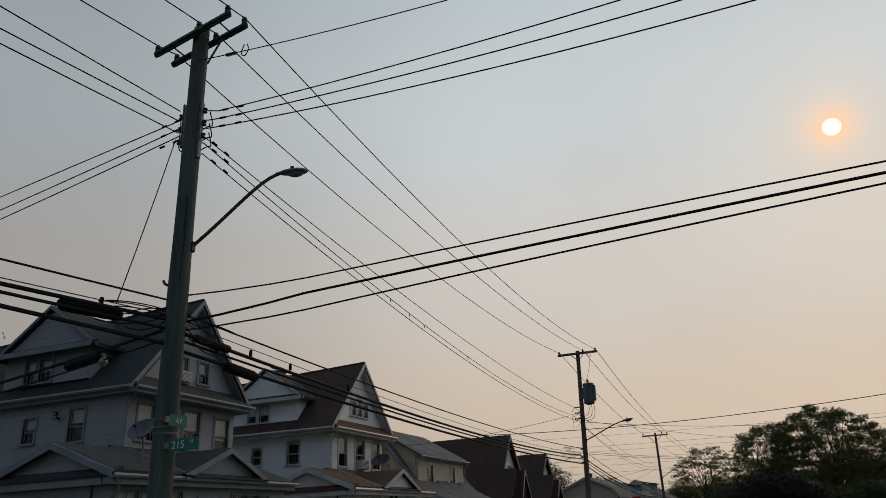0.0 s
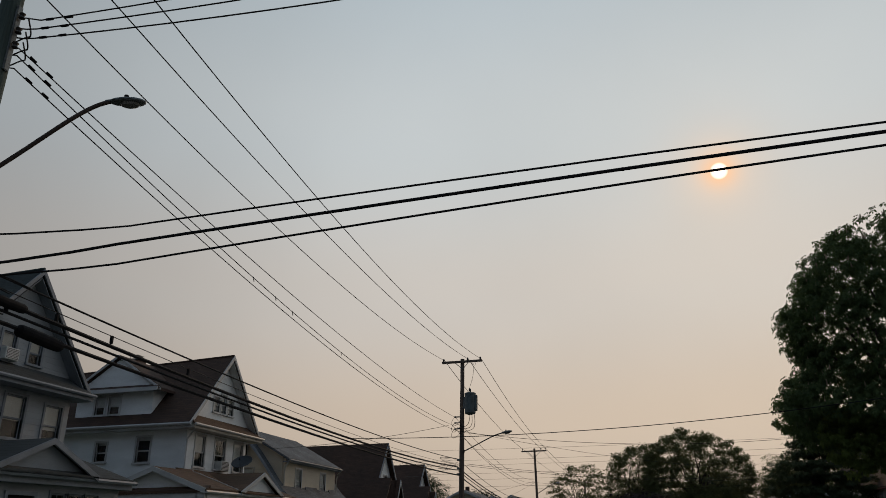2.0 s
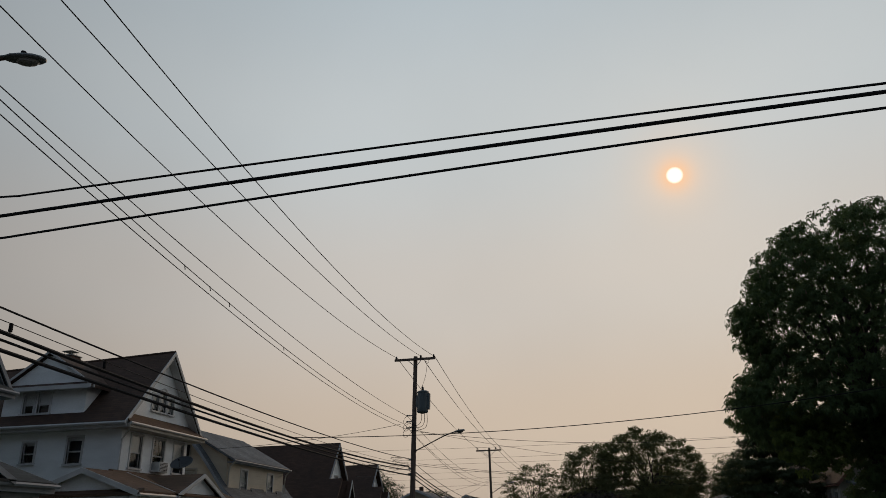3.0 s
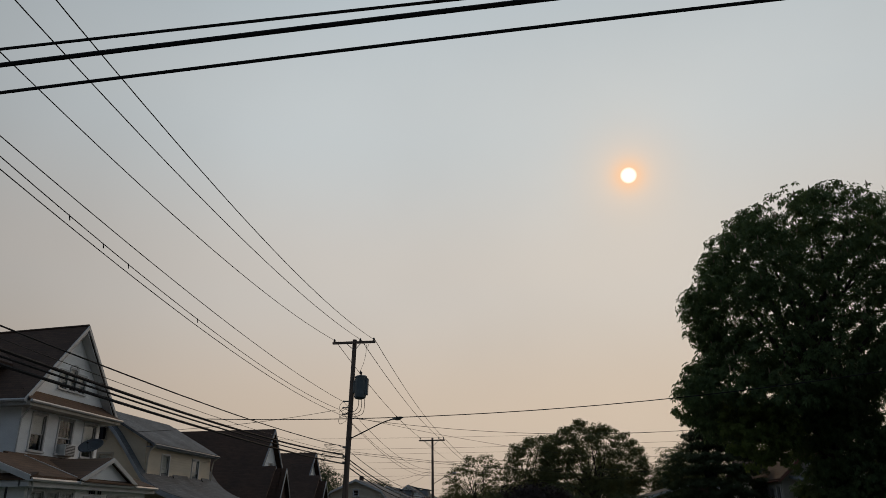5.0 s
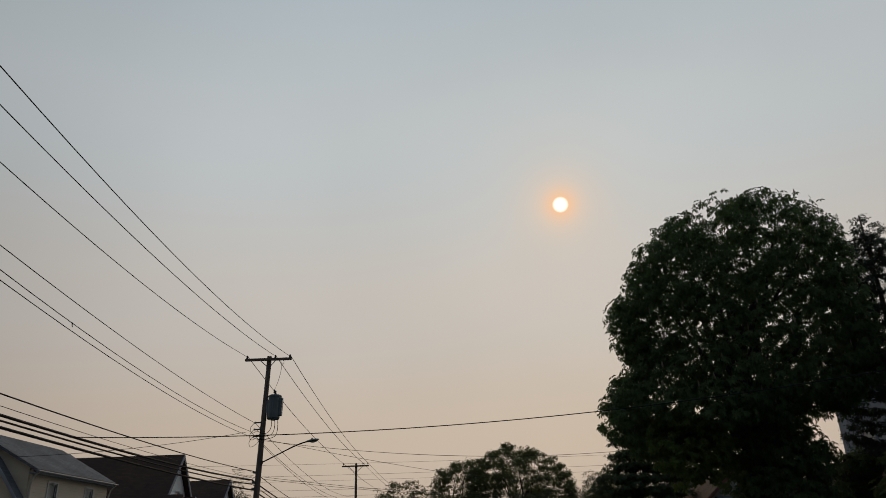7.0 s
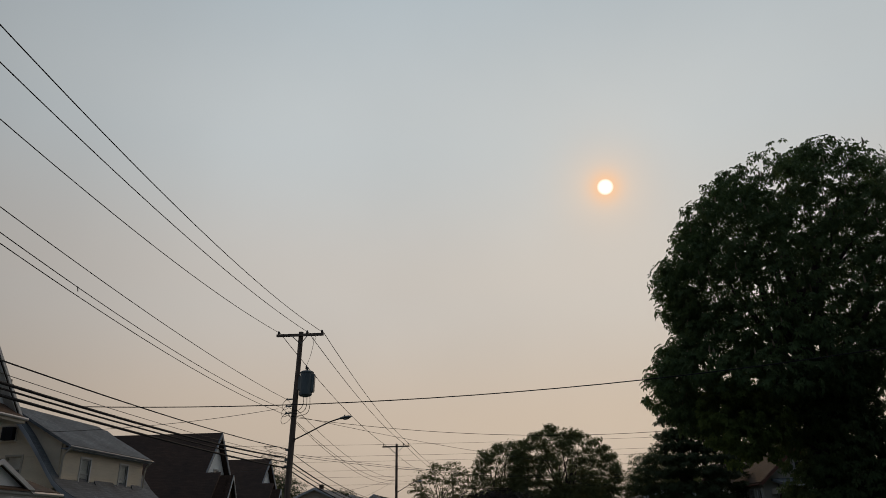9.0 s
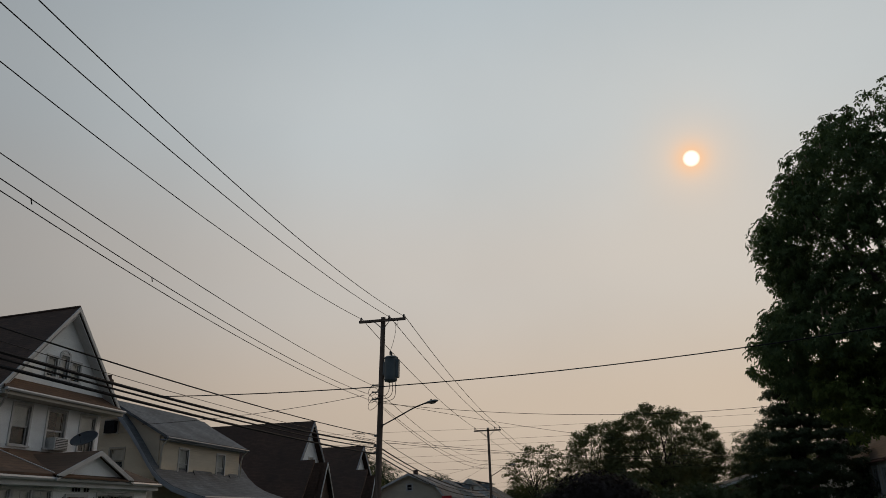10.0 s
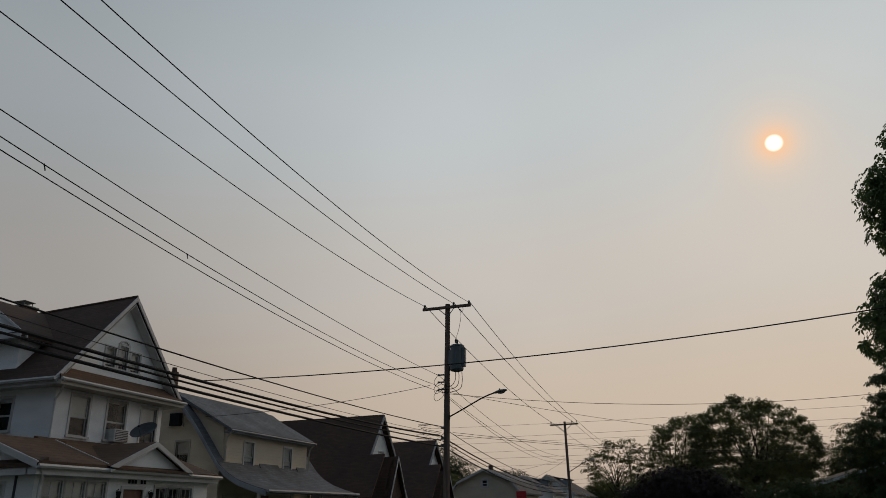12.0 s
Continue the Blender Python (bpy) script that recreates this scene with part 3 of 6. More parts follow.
        part("arch_trim", fix(bm), edge, h)
        conditioner(h, F, -0.22, 0.52, 4.2 + dz, 4.66 + dz, 0.36)
    else:
        conditioner(h, F, -0.72, -0.16, 6.58 + dz, 6.96 + dz, 0.26)
    # main roof: two slopes with flared white-edged eaves
    XF = 0.42
    for s in (-1, 1):
        bm = bmesh.new()
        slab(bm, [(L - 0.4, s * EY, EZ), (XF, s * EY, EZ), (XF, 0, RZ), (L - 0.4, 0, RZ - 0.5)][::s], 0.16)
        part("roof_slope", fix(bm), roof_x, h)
        bm = bmesh.new()
        rake(bm, (XF, s * (EY + 0.02), EZ - 0.02), (XF, 0, RZ - 0.01), 0.19, (0.05, 0, 0))
        part("rake_board", fix(bm), edge, h)
        bm = bmesh.new()
        slab(bm, [(0.02, s * (EY - 0.35), EZ + 0.1), (XF - 0.01, s * (EY - 0.35), EZ + 0.1), (XF - 0.01, 0, RZ - 0.3), (0.02, 0, RZ - 0.3)], 0.04)
        part("soffit", fix(bm), "blue_trim" if twin else "trim", h)
        bm = bmesh.new()
        box(bm, L - 0.4, XF + 0.1, *sorted((s * (EY - 0.62), s * EY)), EZ - 0.26, EZ - 0.2)
        box(bm, L - 0.4, XF + 0.1, *sorted((s * (EY + 0.0), s * (EY + 0.035))), EZ - 0.19, EZ - 0.02)
        part("eave_board", fix(bm), edge, h)
        gutter(h, (L - 0.4, s * (EY + 0.10), EZ - 0.07), (XF + 0.1, s * (EY + 0.10), EZ - 0.09), edge, 0.065)
    part("ridge_cap", tube_bm([(L - 0.4, 0, RZ - 0.5), (XF, 0, RZ + 0.0)], 0.06, 6), roof_x, h)
    # pent roof across the gable
    bm = bmesh.new()
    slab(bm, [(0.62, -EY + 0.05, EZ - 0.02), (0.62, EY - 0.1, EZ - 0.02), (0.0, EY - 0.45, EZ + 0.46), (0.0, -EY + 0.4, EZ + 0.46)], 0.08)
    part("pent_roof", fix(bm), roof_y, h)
    bm = bmesh.new()
    box(bm, 0.02, 0.64, -EY + 0.05, EY - 0.1, EZ - 0.27, EZ - 0.11)
    part("pent_fascia", fix(bm), "blue_trim" if twin else "cream_trim", h)
    gutter(h, (0.7, -EY + 0.02, EZ - 0.1), (0.7, EY - 0.05, EZ - 0.1), edge, 0.06)
    # wall dormer on the south slope
    DX, DW, DZ, DR = -3.95, 2.0, 7.75 + dz, 9.45 + dz
    D = south(W0 + 0.02)
    dw = [(DX - 0.98, DX - 0.48, 6.66 + dz, 7.5 + dz), (DX - 0.28, DX + 0.3, 6.66 + dz, 7.5 + dz)]
    dsl = (DR - DZ) / (DW + 0.45)
    part("dormer_wall", boards(D, EZ + 0.5, DR - 0.25, lambda z: (DX - DW, DX + DW) if z < DZ + 0.5 * dsl else (DX - (DR - 0.2 - z) / dsl, DX + (DR - 0.2 - z) / dsl), dw), wall, h)
    for w in dw:
        window(h, D, *w, 0.45, edge)
    for s in (-1, 1):
        bm = bmesh.new()
        box(bm, *sorted((DX + s * DW, DX + s * (DW - 0.14))), W0 + 0.16, -1.0, EZ + 0.3, DZ + 0.1)
        part("dormer_cheek", fix(bm), wall, h)
        bm = bmesh.new()
        e = DX + s * (DW + 0.45)
        slab(bm, [(e, W0 - 0.14, DZ), (DX, W0 - 0.14, DR), (DX, -0.1, DR), (e, -1.2, DZ)], 0.13)
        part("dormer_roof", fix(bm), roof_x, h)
        bm = bmesh.new()
        rake(bm, (e, W0 - 0.14, DZ - 0.01), (DX, W0 - 0.14, DR - 0.01), 0.12, (0, -0.04, 0))
        part("dormer_rake", fix(bm), edge, h)
    bm = bmesh.new()
    slab(bm, [(DX - DW - 0.5, W0 - 0.45, DZ - 0.02), (DX + DW + 0.5, W0 - 0.45, DZ - 0.02), (DX + DW + 0.3, W0, DZ + 0.2), (DX - DW - 0.3, W0, DZ + 0.2)], 0.12)
    part("dormer_pent", fix(bm), roof_x, h)
    bm = bmesh.new()
    box(bm, DX - DW - 0.5, DX + DW + 0.5, W0 - 0.5, W0 - 0.46, DZ - 0.18, DZ - 0.0)
    part("dormer_fascia", fix(bm), edge, h)
    # chimney with a cap
    if not twin:
        ch = part("chimney", soft_box(-5.5, -4.78, -0.42, 0.3, RZ - 1.1, RZ + 0.08, 0.02), "brick", h, "dark red brick chimney")
        part("chimney_cap", soft_box(-5.54, -4.74, -0.46, 0.34, RZ + 0.09, RZ + 0.15, 0.015), "concrete", ch)
        part("flue_hood", soft_box(-5.42, -4.86, -0.34, 0.22, RZ + 0.33, RZ + 0.36, 0.008), "steel", ch)
        for sx in (-5.34, -4.94):
            for sy in (-0.26, 0.14):
                part("hood_post", tube_bm([(sx, sy, RZ + 0.12), (sx, sy, RZ + 0.34)], 0.015, 5), "steel", ch)
    # porch along the front
    PX, PE, PS, PN = 2.75, 3.02 + dz, -6.15, 2.55
    PF = front(PX)
    part("porch_wall", boards(PF, 0.3, PE - 0.1, lambda z: (PS + 0.3, PN - 0.25), pw), wall, h)
    for k, w in enumerate(pw):
        if k == 3:
            bm = bmesh.new()
            pbox(bm, PF, w[0], w[1], w[2], w[3], -0.09, -0.04)
            door = part("front_door", fix(bm), "black" if twin else "door_wood", h, "dark front door")
            bm = bmesh.new()
            for a, b, p, q in ((w[0] - 0.1, w[0], w[2], w[3] + 0.1), (w[1], w[1] + 0.1, w[2], w[3] + 0.1), (w[0], w[1], w[3], w[3] + 0.1)):
                pbox(bm, PF, a, b, p, q, -0.1, 0.05)
            part("door_frame", fix(bm), edge, door)
        else:
            window(h, PF, *w, 0.35 if k < 3 else 0.0, edge, 1)
    part("porch_side_wall", boards(south(PS + 0.3), 0.3, PE + 0.0, lambda z: (-1.6, PX), [(-0.6, 0.2, 1.1, 2.5), (0.9, 1.7, 1.1, 2.5)]), wall, h)
    for a in (-0.6, 0.9):
        window(h, south(PS + 0.3), a, a + 0.8, 1.1, 2.5, 0.4, edge, 1)
    part("porch_rear_wall", boards(back(-1.6), 0.3, PE, lambda z: (PS + 0.3, W0 - 0.1)), wall, h)
    part("porch_side_wall", boards(north(PN - 0.25), 0.3, PE, lambda z: (0.1, PX)), wall, h)
    bm = bmesh.new()
    box(bm, -1.5, PX - 0.05, PS + 0.4, PN - 0.35, 0.0, 0.5)
    part("porch_floor", fix(bm), "concrete", h)
    # porch roof: front slope, south wing with its own gable, small pediment over the door
    GY = -3.45
    bm = bmesh.new()
    slab(bm, [(3.08, GY, PE), (3.08, PN, PE), (0.0, PN - 0.1, PE + 1.12), (0.0, GY, PE + 1.12)], 0.1)
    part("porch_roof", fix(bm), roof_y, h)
    RX, RH = 0.75, PE + 0.95
    for s, e in ((1, 3.1), (-1, -1.65)):
        bm = bmesh.new()
        slab(bm, [(e, PS, PE + 0.06), (e, GY + 0.12 if s > 0 else W0, PE + 0.06), (RX, GY + 0.12 if s > 0 else W0, RH), (RX, PS, RH)][::s], 0.13)
        part("wing_roof", fix(bm), roof_y, h)
        bm = bmesh.new()
        rake(bm, (e, PS, PE + 0.05), (RX, PS, RH - 0.01), 0.2, (0, -0.06, 0))
        part("wing_rake", fix(bm), edge, h)
    bm = bmesh.new()
    rake(bm, (3.1, GY + 0.12, PE + 0.08), (RX, GY + 0.12, RH + 0.02), 0.16, (0, 0.05, 0))
    part("wing_edge", fix(bm), edge, h)
    part("wing_gable", boards(south(PS + 0.25), PE - 0.02, RH - 0.1, lambda z: (RX - (RH - z) * 2.4, RX + (RH - z) * 2.4)), wall, h)
    bm = bmesh.new()
    slab(bm, [(-1.8, PS - 0.05, PE), (3.15, PS - 0.05, PE), (3.15, PS + 0.28, PE + 0.16), (-1.8, PS + 0.28, PE + 0.16)], 0.1)
    part("wing_pent", fix(bm), roof_y, h)
    bm = bmesh.new()
    box(bm, PX - 0.05, 3.06, PS, PN, PE - 0.3, PE - 0.11)
    box(bm, -1.7, PX, PS + 0.0, PS + 0.22, PE - 0.3, PE - 0.11)
    part("porch_fascia", fix(bm), edge, h)
    gutter(h, (3.15, PS - 0.05, PE - 0.08), (3.15, PN + 0.05, PE - 0.1), edge, 0.065)
    part("downpipe", tube_bm([(3.12, PS + 0.1, PE - 0.14), (2.95, PS + 0.35, PE - 0.4), (2.85, PS + 0.4, PE - 0.55), (2.85, PS + 0.4, 0.4)], 0.04, 6), edge, h)
    AY, AH, AW = -1.45, PE + 0.93, 2.05
    for s in (-1, 1):
        bm = bmesh.new()
        slab(bm, [(3.2, AY + s * AW, PE + 0.04), (3.2, AY, AH), (0.35, AY, AH), (2.9, AY + s * AW, PE + 0.09)], 0.09)
        part("pediment_roof", fix(bm), roof_y, h)
        bm = bmesh.new()
        rake(bm, (3.2, AY + s * AW, PE + 0.03), (3.2, AY, AH - 0.01), 0.17, (0.06, 0, 0))
        part("pediment_rake", fix(bm), edge, h)
    part("pediment", boards(front(3.0), PE + 0.02, AH - 0.16, lambda z: (AY - (AH - 0.1 - z) * AW / 0.9, AY + (AH - 0.1 - z) * AW / 0.9)), wall, h)
    bm = bmesh.new()
    slab(bm, [(3.26, AY - AW, PE + 0.0), (3.26, AY + AW, PE + 0.0), (3.02, AY + AW, PE + 0.1), (3.02, AY - AW, PE + 0.1)], 0.05)
    part("pediment_pent", fix(bm), roof_y, h)
    if twin:
        satellite_dish(h, (2.3, -4.5, 4.42), Vector((0.12, -0.71, 0.60)), 0.42)
        part("wall_bracket", tube_bm([(-2.9, W0 + 0.02, 5.3), (-2.9, W0 - 0.16, 5.36), (-2.87, W0 - 0.2, 5.56)], 0.028, 6), "black", h)
        for z, q in ((5.52, 0.2), (5.42, 0.14), (5.3, 0.17)):
            part("bracket_arm", tube_bm([(-2.88 - q, W0 - 0.2, z + 0.05), (-2.88, W0 - 0.21, z), (-2.88 + q, W0 - 0.2, z + 0.06)], 0.014, 5), "black", h)
    else:
        satellite_dish(h, (1.05, 0.45, 4.66), Vector((0.03, -0.62, 0.72)), 0.5)
        # number over the door: plain bars
        for k, y in enumerate((-2.05, -1.9, -1.75, -1.45, -1.3)):
            bm = bmesh.new()
            pbox(bm, PF, y - 0.045, y + 0.045, 2.6, 2.76, 0.025, 0.04)
            part("number_bar", fix(bm), "black", h)
        for y in (-2.6, -1.05):
            lamp = part("wall_lantern", tube_bm([(PX + 0.02, y, 2.35), (PX + 0.12, y, 2.42), (PX + 0.12, y, 2.3)], 0.015, 5), "black", h, "black wall lantern")
            part("lantern_body", lathe([(0.02, 0.16), (0.09, 0.12), (0.075, 0.1), (0.06, -0.08), (0.02, -0.1)], 8, (PX + 0.12, y, 2.2)), "black", lamp)
    part("downpipe", tube_bm([(0.66, -EY + 0.2, EZ - 0.15), (0.2, W0 - 0.02, EZ - 0.5), (0.08, W0 - 0.06, EZ - 0.7), (0.08, W0 - 0.06, PE + 1.1)], 0.04, 6), edge, h)
    return h


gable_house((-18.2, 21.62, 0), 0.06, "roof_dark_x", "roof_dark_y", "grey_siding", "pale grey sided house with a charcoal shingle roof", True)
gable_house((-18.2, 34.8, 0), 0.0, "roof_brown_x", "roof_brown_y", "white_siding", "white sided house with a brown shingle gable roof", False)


def swept_house(at):
    """A storey and a half: grey roof with its ridge along the street, sweeping down over the porch, and a long shed dormer."""
    h = thing("house", at, "cream sided house with a sweeping grey shingle roof", "house", "houses along the avenue")
    Y0, Y1 = 0.7, 9.9
    prof = [(-2.75, 7.25), (-1.85, 6.62), (-1.2, 5.9), (-0.58, 5.1), (0.0, 4.3), (0.35, 3.85), (0.8, 3.45), (1.4, 3.1), (2.1, 2.84), (2.9, 2.6)]
    rear = [(-2.75, 7.25), (-4.5, 6.2), (-7.2, 3.6)]
    for line, nm in ((prof, "roof_slope"), (rear, "roof_slope")):
        bm = bmesh.new()
        for (xa, za), (xb, zb) in zip(line, line[1:]):
            slab(bm, [(xa, Y0 - 0.35, za), (xb, Y0 - 0.35, zb), (xb, Y1 + 0.35, zb), (xa, Y1 + 0.35, za)], 0.14)
        bmesh.ops.remove_doubles(bm, verts=list(bm.verts), dist=0.001)
        part(nm, fix(bm), "roof_grey_y", h)
        for y in (Y0 - 0.35, Y1 + 0.35):
            bm = bmesh.new()
            for (xa, za), (xb, zb) in zip(line, line[1:]):
                rake(bm, (xa, y, za - 0.03), (xb, y, zb - 0.03), 0.22, (0, -0.05 if y < 1 else 0.05, 0))
            bmesh.ops.remove_doubles(bm, verts=list(bm.verts), dist=0.001)
            part("rake_board", fix(bm), "blue_trim", h)

    def xr(line, z):
        for (xa, za), (xb, zb) in zip(line, line[1:]):
            if zb <= z <= za:
                return xa + (xb - xa) * (za - z) / (za - zb)
        return line[-1][0] if z < line[-1][1] else line[0][0]

    hole = [(-2.2, -1.5, 3.85, 4.9), (-2.6, -2.0, 5.65, 6.2)]
    ends = lambda z: (max(-7.0, xr(rear, z + 0.25)), min(0.2, xr(prof, z + 0.25)))
    part("side_wall", siding(south(Y0), 0.3, 7.2, ends, hole), "cream_siding", h)
    part("side_wall", siding(north(Y1), 0.3, 7.2, ends), "cream_siding", h)
    window(h, south(Y0), *hole[0], 0.5, "cream_trim")
    window(h, south(Y0), *hole[1], 0.0, "cream_trim")
    bm = bmesh.new()
    pbox(bm, south(Y0), -2.5, -1.98, 5.62, 6.2, 0.0, 0.3)
    part("window_fan_box", fix(bm), "black", h, "dark box unit in the upper window")
    part("front_wall", siding(front(0.0), 0.3, 3.9, lambda z: (Y0, Y1), [(1.5, 2.7, 1.0, 2.4), (4.6, 5.6, 0.5, 2.5), (7.0, 8.4, 1.0, 2.4)]), "cream_siding", h)
    for w in ((1.5, 2.7, 1.0, 2.4), (7.0, 8.4, 1.0, 2.4)):
        window(h, front(0.0), *w, 0.4, "cream_trim")
    bm = bmesh.new()
    pbox(bm, front(0.0), 4.6, 5.6, 0.5, 2.5, -0.1, -0.04)
    part("front_door", fix(bm), "door_wood", h)
    part("rear_wall", siding(back(-7.0), 0.3, 3.7, lambda z: (Y0, Y1)), "cream_siding", h)
    bm = bmesh.new()
    box(bm, -7.0, 2.6, Y0 + 0.2, Y1 - 0.2, 0.0, 0.5)
    box(bm, -6.8, -0.2, Y0 + 0.2, Y1 - 0.2, 3.2, 3.3)
    part("foundation", fix(bm), "concrete", h)
    for y in (0.4, 3.4, 6.5, 9.5):
        part("porch_post", tube_bm([(2.5, y, 0.5), (2.5, y, 2.5)], 0.09, 8), "cream_trim", h)
    gutter(h, (2.98, Y0 - 0.35, 2.55), (2.98, Y1 + 0.35, 2.55), "blue_trim")
    # shed dormer
    DA, DB = 1.0, 8.95
    dw = [(2.5, 3.35, 3.62, 4.92), (6.35, 7.2, 3.62, 4.92)]
    part("dormer_wall", siding(front(0.3), 3.35, 5.42, lambda z: (DA, DB), dw, 0.15, 0.14, 0.018), "cream_siding", h)
    for w in dw:
        window(h, front(0.3), *w, 0.7, "trim")
    bm = bmesh.new()
    slab(bm, [(0.65, DA - 0.3, 5.4), (0.65, DB + 0.3, 5.4), (-2.7, DB + 0.2, 7.34), (-2.7, DA - 0.3, 7.34)], 0.14)
    part("dormer_roof", fix(bm), "roof_grey_y", h)
    bm = bmesh.new()
    box(bm, 0.62, 0.68, DA - 0.3, DB + 0.3, 5.2, 5.34)
    box(bm, 0.25, 0.62, DA - 0.25, DB + 0.25, 5.2, 5.25)
    part("dormer_fascia", fix(bm), "blue_trim", h)
    gutter(h, (0.73, DA - 0.35, 5.3), (0.73, DB + 0.35, 5.3), "blue_trim", 0.05)
    for y in (DA, DB):
        bm = bmesh.new()
        hexa(bm, [(-0.4, y - 0.07, 3.7), (0.16, y - 0.07, 3.7), (0.16, y + 0.07, 3.7), (-0.4, y + 0.07, 3.7), (-2.4, y - 0.07, 7.0), (0.16, y - 0.07, 5.55), (0.16, y + 0.07, 5.55), (-2.4, y + 0.07, 7.0)])
        part("dormer_cheek", fix(bm), "cream_siding", h)
    for y in (DA - 0.2, DB + 0.15):
        part("downpipe", tube_bm([(0.72, y, 5.26), (0.45, y, 5.0), (0.38, y, 4.7), (0.38, y, 3.9)], 0.04, 6), "cream_trim", h)
    stack = part("chimney", soft_box(-3.5, -3.16, 1.3, 1.64, 6.6, 8.42, 0.02), "brick", h, "narrow dark chimney stack")
    part("chimney_pot", lathe([(0.14, 0), (0.12, 0.1), (0.11, 0.2), (0.13, 0.22)], 10, (-3.33, 1.47, 8.41)), "brick", stack)
    # the lower roof runs up the dormer wall between the windows
    for a, b in ((3.75, 6.0), (7.6, 9.0)):
        bm = bmesh.new()
        slab(bm, [(0.32, a + 0.2, 4.0), (0.32, b - 0.2, 4.0), (0.75, b, 3.3), (0.75, a, 3.3)], 0.12)
        part("roof_apron", fix(bm), "roof_grey_y", h)
    return h


swept_house((-18.35, 41.15, 0))


def tudor_house(at, dz):
    """Steep dark roof, gable to the street, a lower entrance gable set against it."""
    h = thing("house", at, "house with a steep dark brown roof and white gable trim", "house", "houses along the avenue")
    RZ, EZ, W, L = 8.15 + dz, 2.5, 4.85, -10.0
    sl = (RZ - EZ) / W
    for s in (-1, 1):
        bm = bmesh.new()
        slab(bm, [(L, s * W, EZ), (0.4, s * W, EZ), (0.4, 0, RZ), (L, 0, RZ)][::s], 0.18)
        part("roof_slope", fix(bm), "roof_maroon_x", h)
        bm = bmesh.new()
        rake(bm, (0.4, s * W, EZ - 0.02), (0.4, 0, RZ - 0.02), 0.3, (0.06, 0, 0))
        part("rake_board", fix(bm), "blue_trim", h)
    sp = lambda z: (-(min(W - 0.4, (RZ - 0.25 - z) / sl)), min(W - 0.4, (RZ - 0.25 - z) / sl))
    wn = [(0.0, 0.9, 4.3 + dz, 5.6 + dz)]
    part("front_wall", siding(front(0.0), 0.3, RZ - 0.1, sp, wn), "white_siding", h)
    window(h, front(0.0), *wn[0], 0.4)
    part("rear_wall", siding(back(L + 0.3), 0.3, RZ - 0.1, sp), "white_siding", h)
    for P in (south(-W + 0.4), north(W - 0.4)):
        part("side_wall", siding(P, 0.3, EZ + 0.4, lambda z: (L + 0.3, 0.0)), "white_siding", h)
    bm = bmesh.new()
    box(bm, L + 0.3, 0, -W + 0.4, W - 0.4, 0, 0.35)
    part("foundation", fix(bm), "concrete", h)
    # entrance gable
    hy = -(RZ - 5.25) / sl
    bm = bmesh.new()
    slab(bm, [(0.38, -W, EZ), (1.45, -W, EZ), (1.45, hy, 5.25), (0.38, hy, 5.25)], 0.18)
    part("catslide_roof", fix(bm), "roof_maroon_x", h)
    CY, CH, CW = 0.2, 5.25 + dz * 0.5, 1.9
    cs = (CH - 2.0) / CW
    for s in (-1, 1):
        bm = bmesh.new()
        slab(bm, [(1.4, CY + s * CW, 2.0), (1.4, CY, CH), (-1.5, CY, CH), (-1.5, CY + s * CW, 2.0)], 0.12)
        part("entrance_roof", fix(bm), "roof_maroon_x", h)
        bm = bmesh.new()
        rake(bm, (1.4, CY + s * CW, 1.98), (1.4, CY, CH - 0.01), 0.2, (0.05, 0, 0))
        part("entrance_rake", fix(bm), "trim", h)
    part("entrance_wall", siding(front(1.1), 0.3, CH - 0.15, lambda z: (CY - min(CW - 0.2, (CH - z) / cs), CY + min(CW - 0.2, (CH - z) / cs)), [(CY - 0.5, CY + 0.5, 0.5, 2.5)]), "brick", h)
    bm = bmesh.new()
    pbox(bm, front(1.1), CY - 0.5, CY + 0.5, 0.5, 2.5, -0.1, -0.05)
    part("front_door", fix(bm), "door_wood", h)
    return h


tudor_house((-17.9, 60.6, 0), 0.0)
tudor_house((-17.9, 72.8, 0), -0.75)


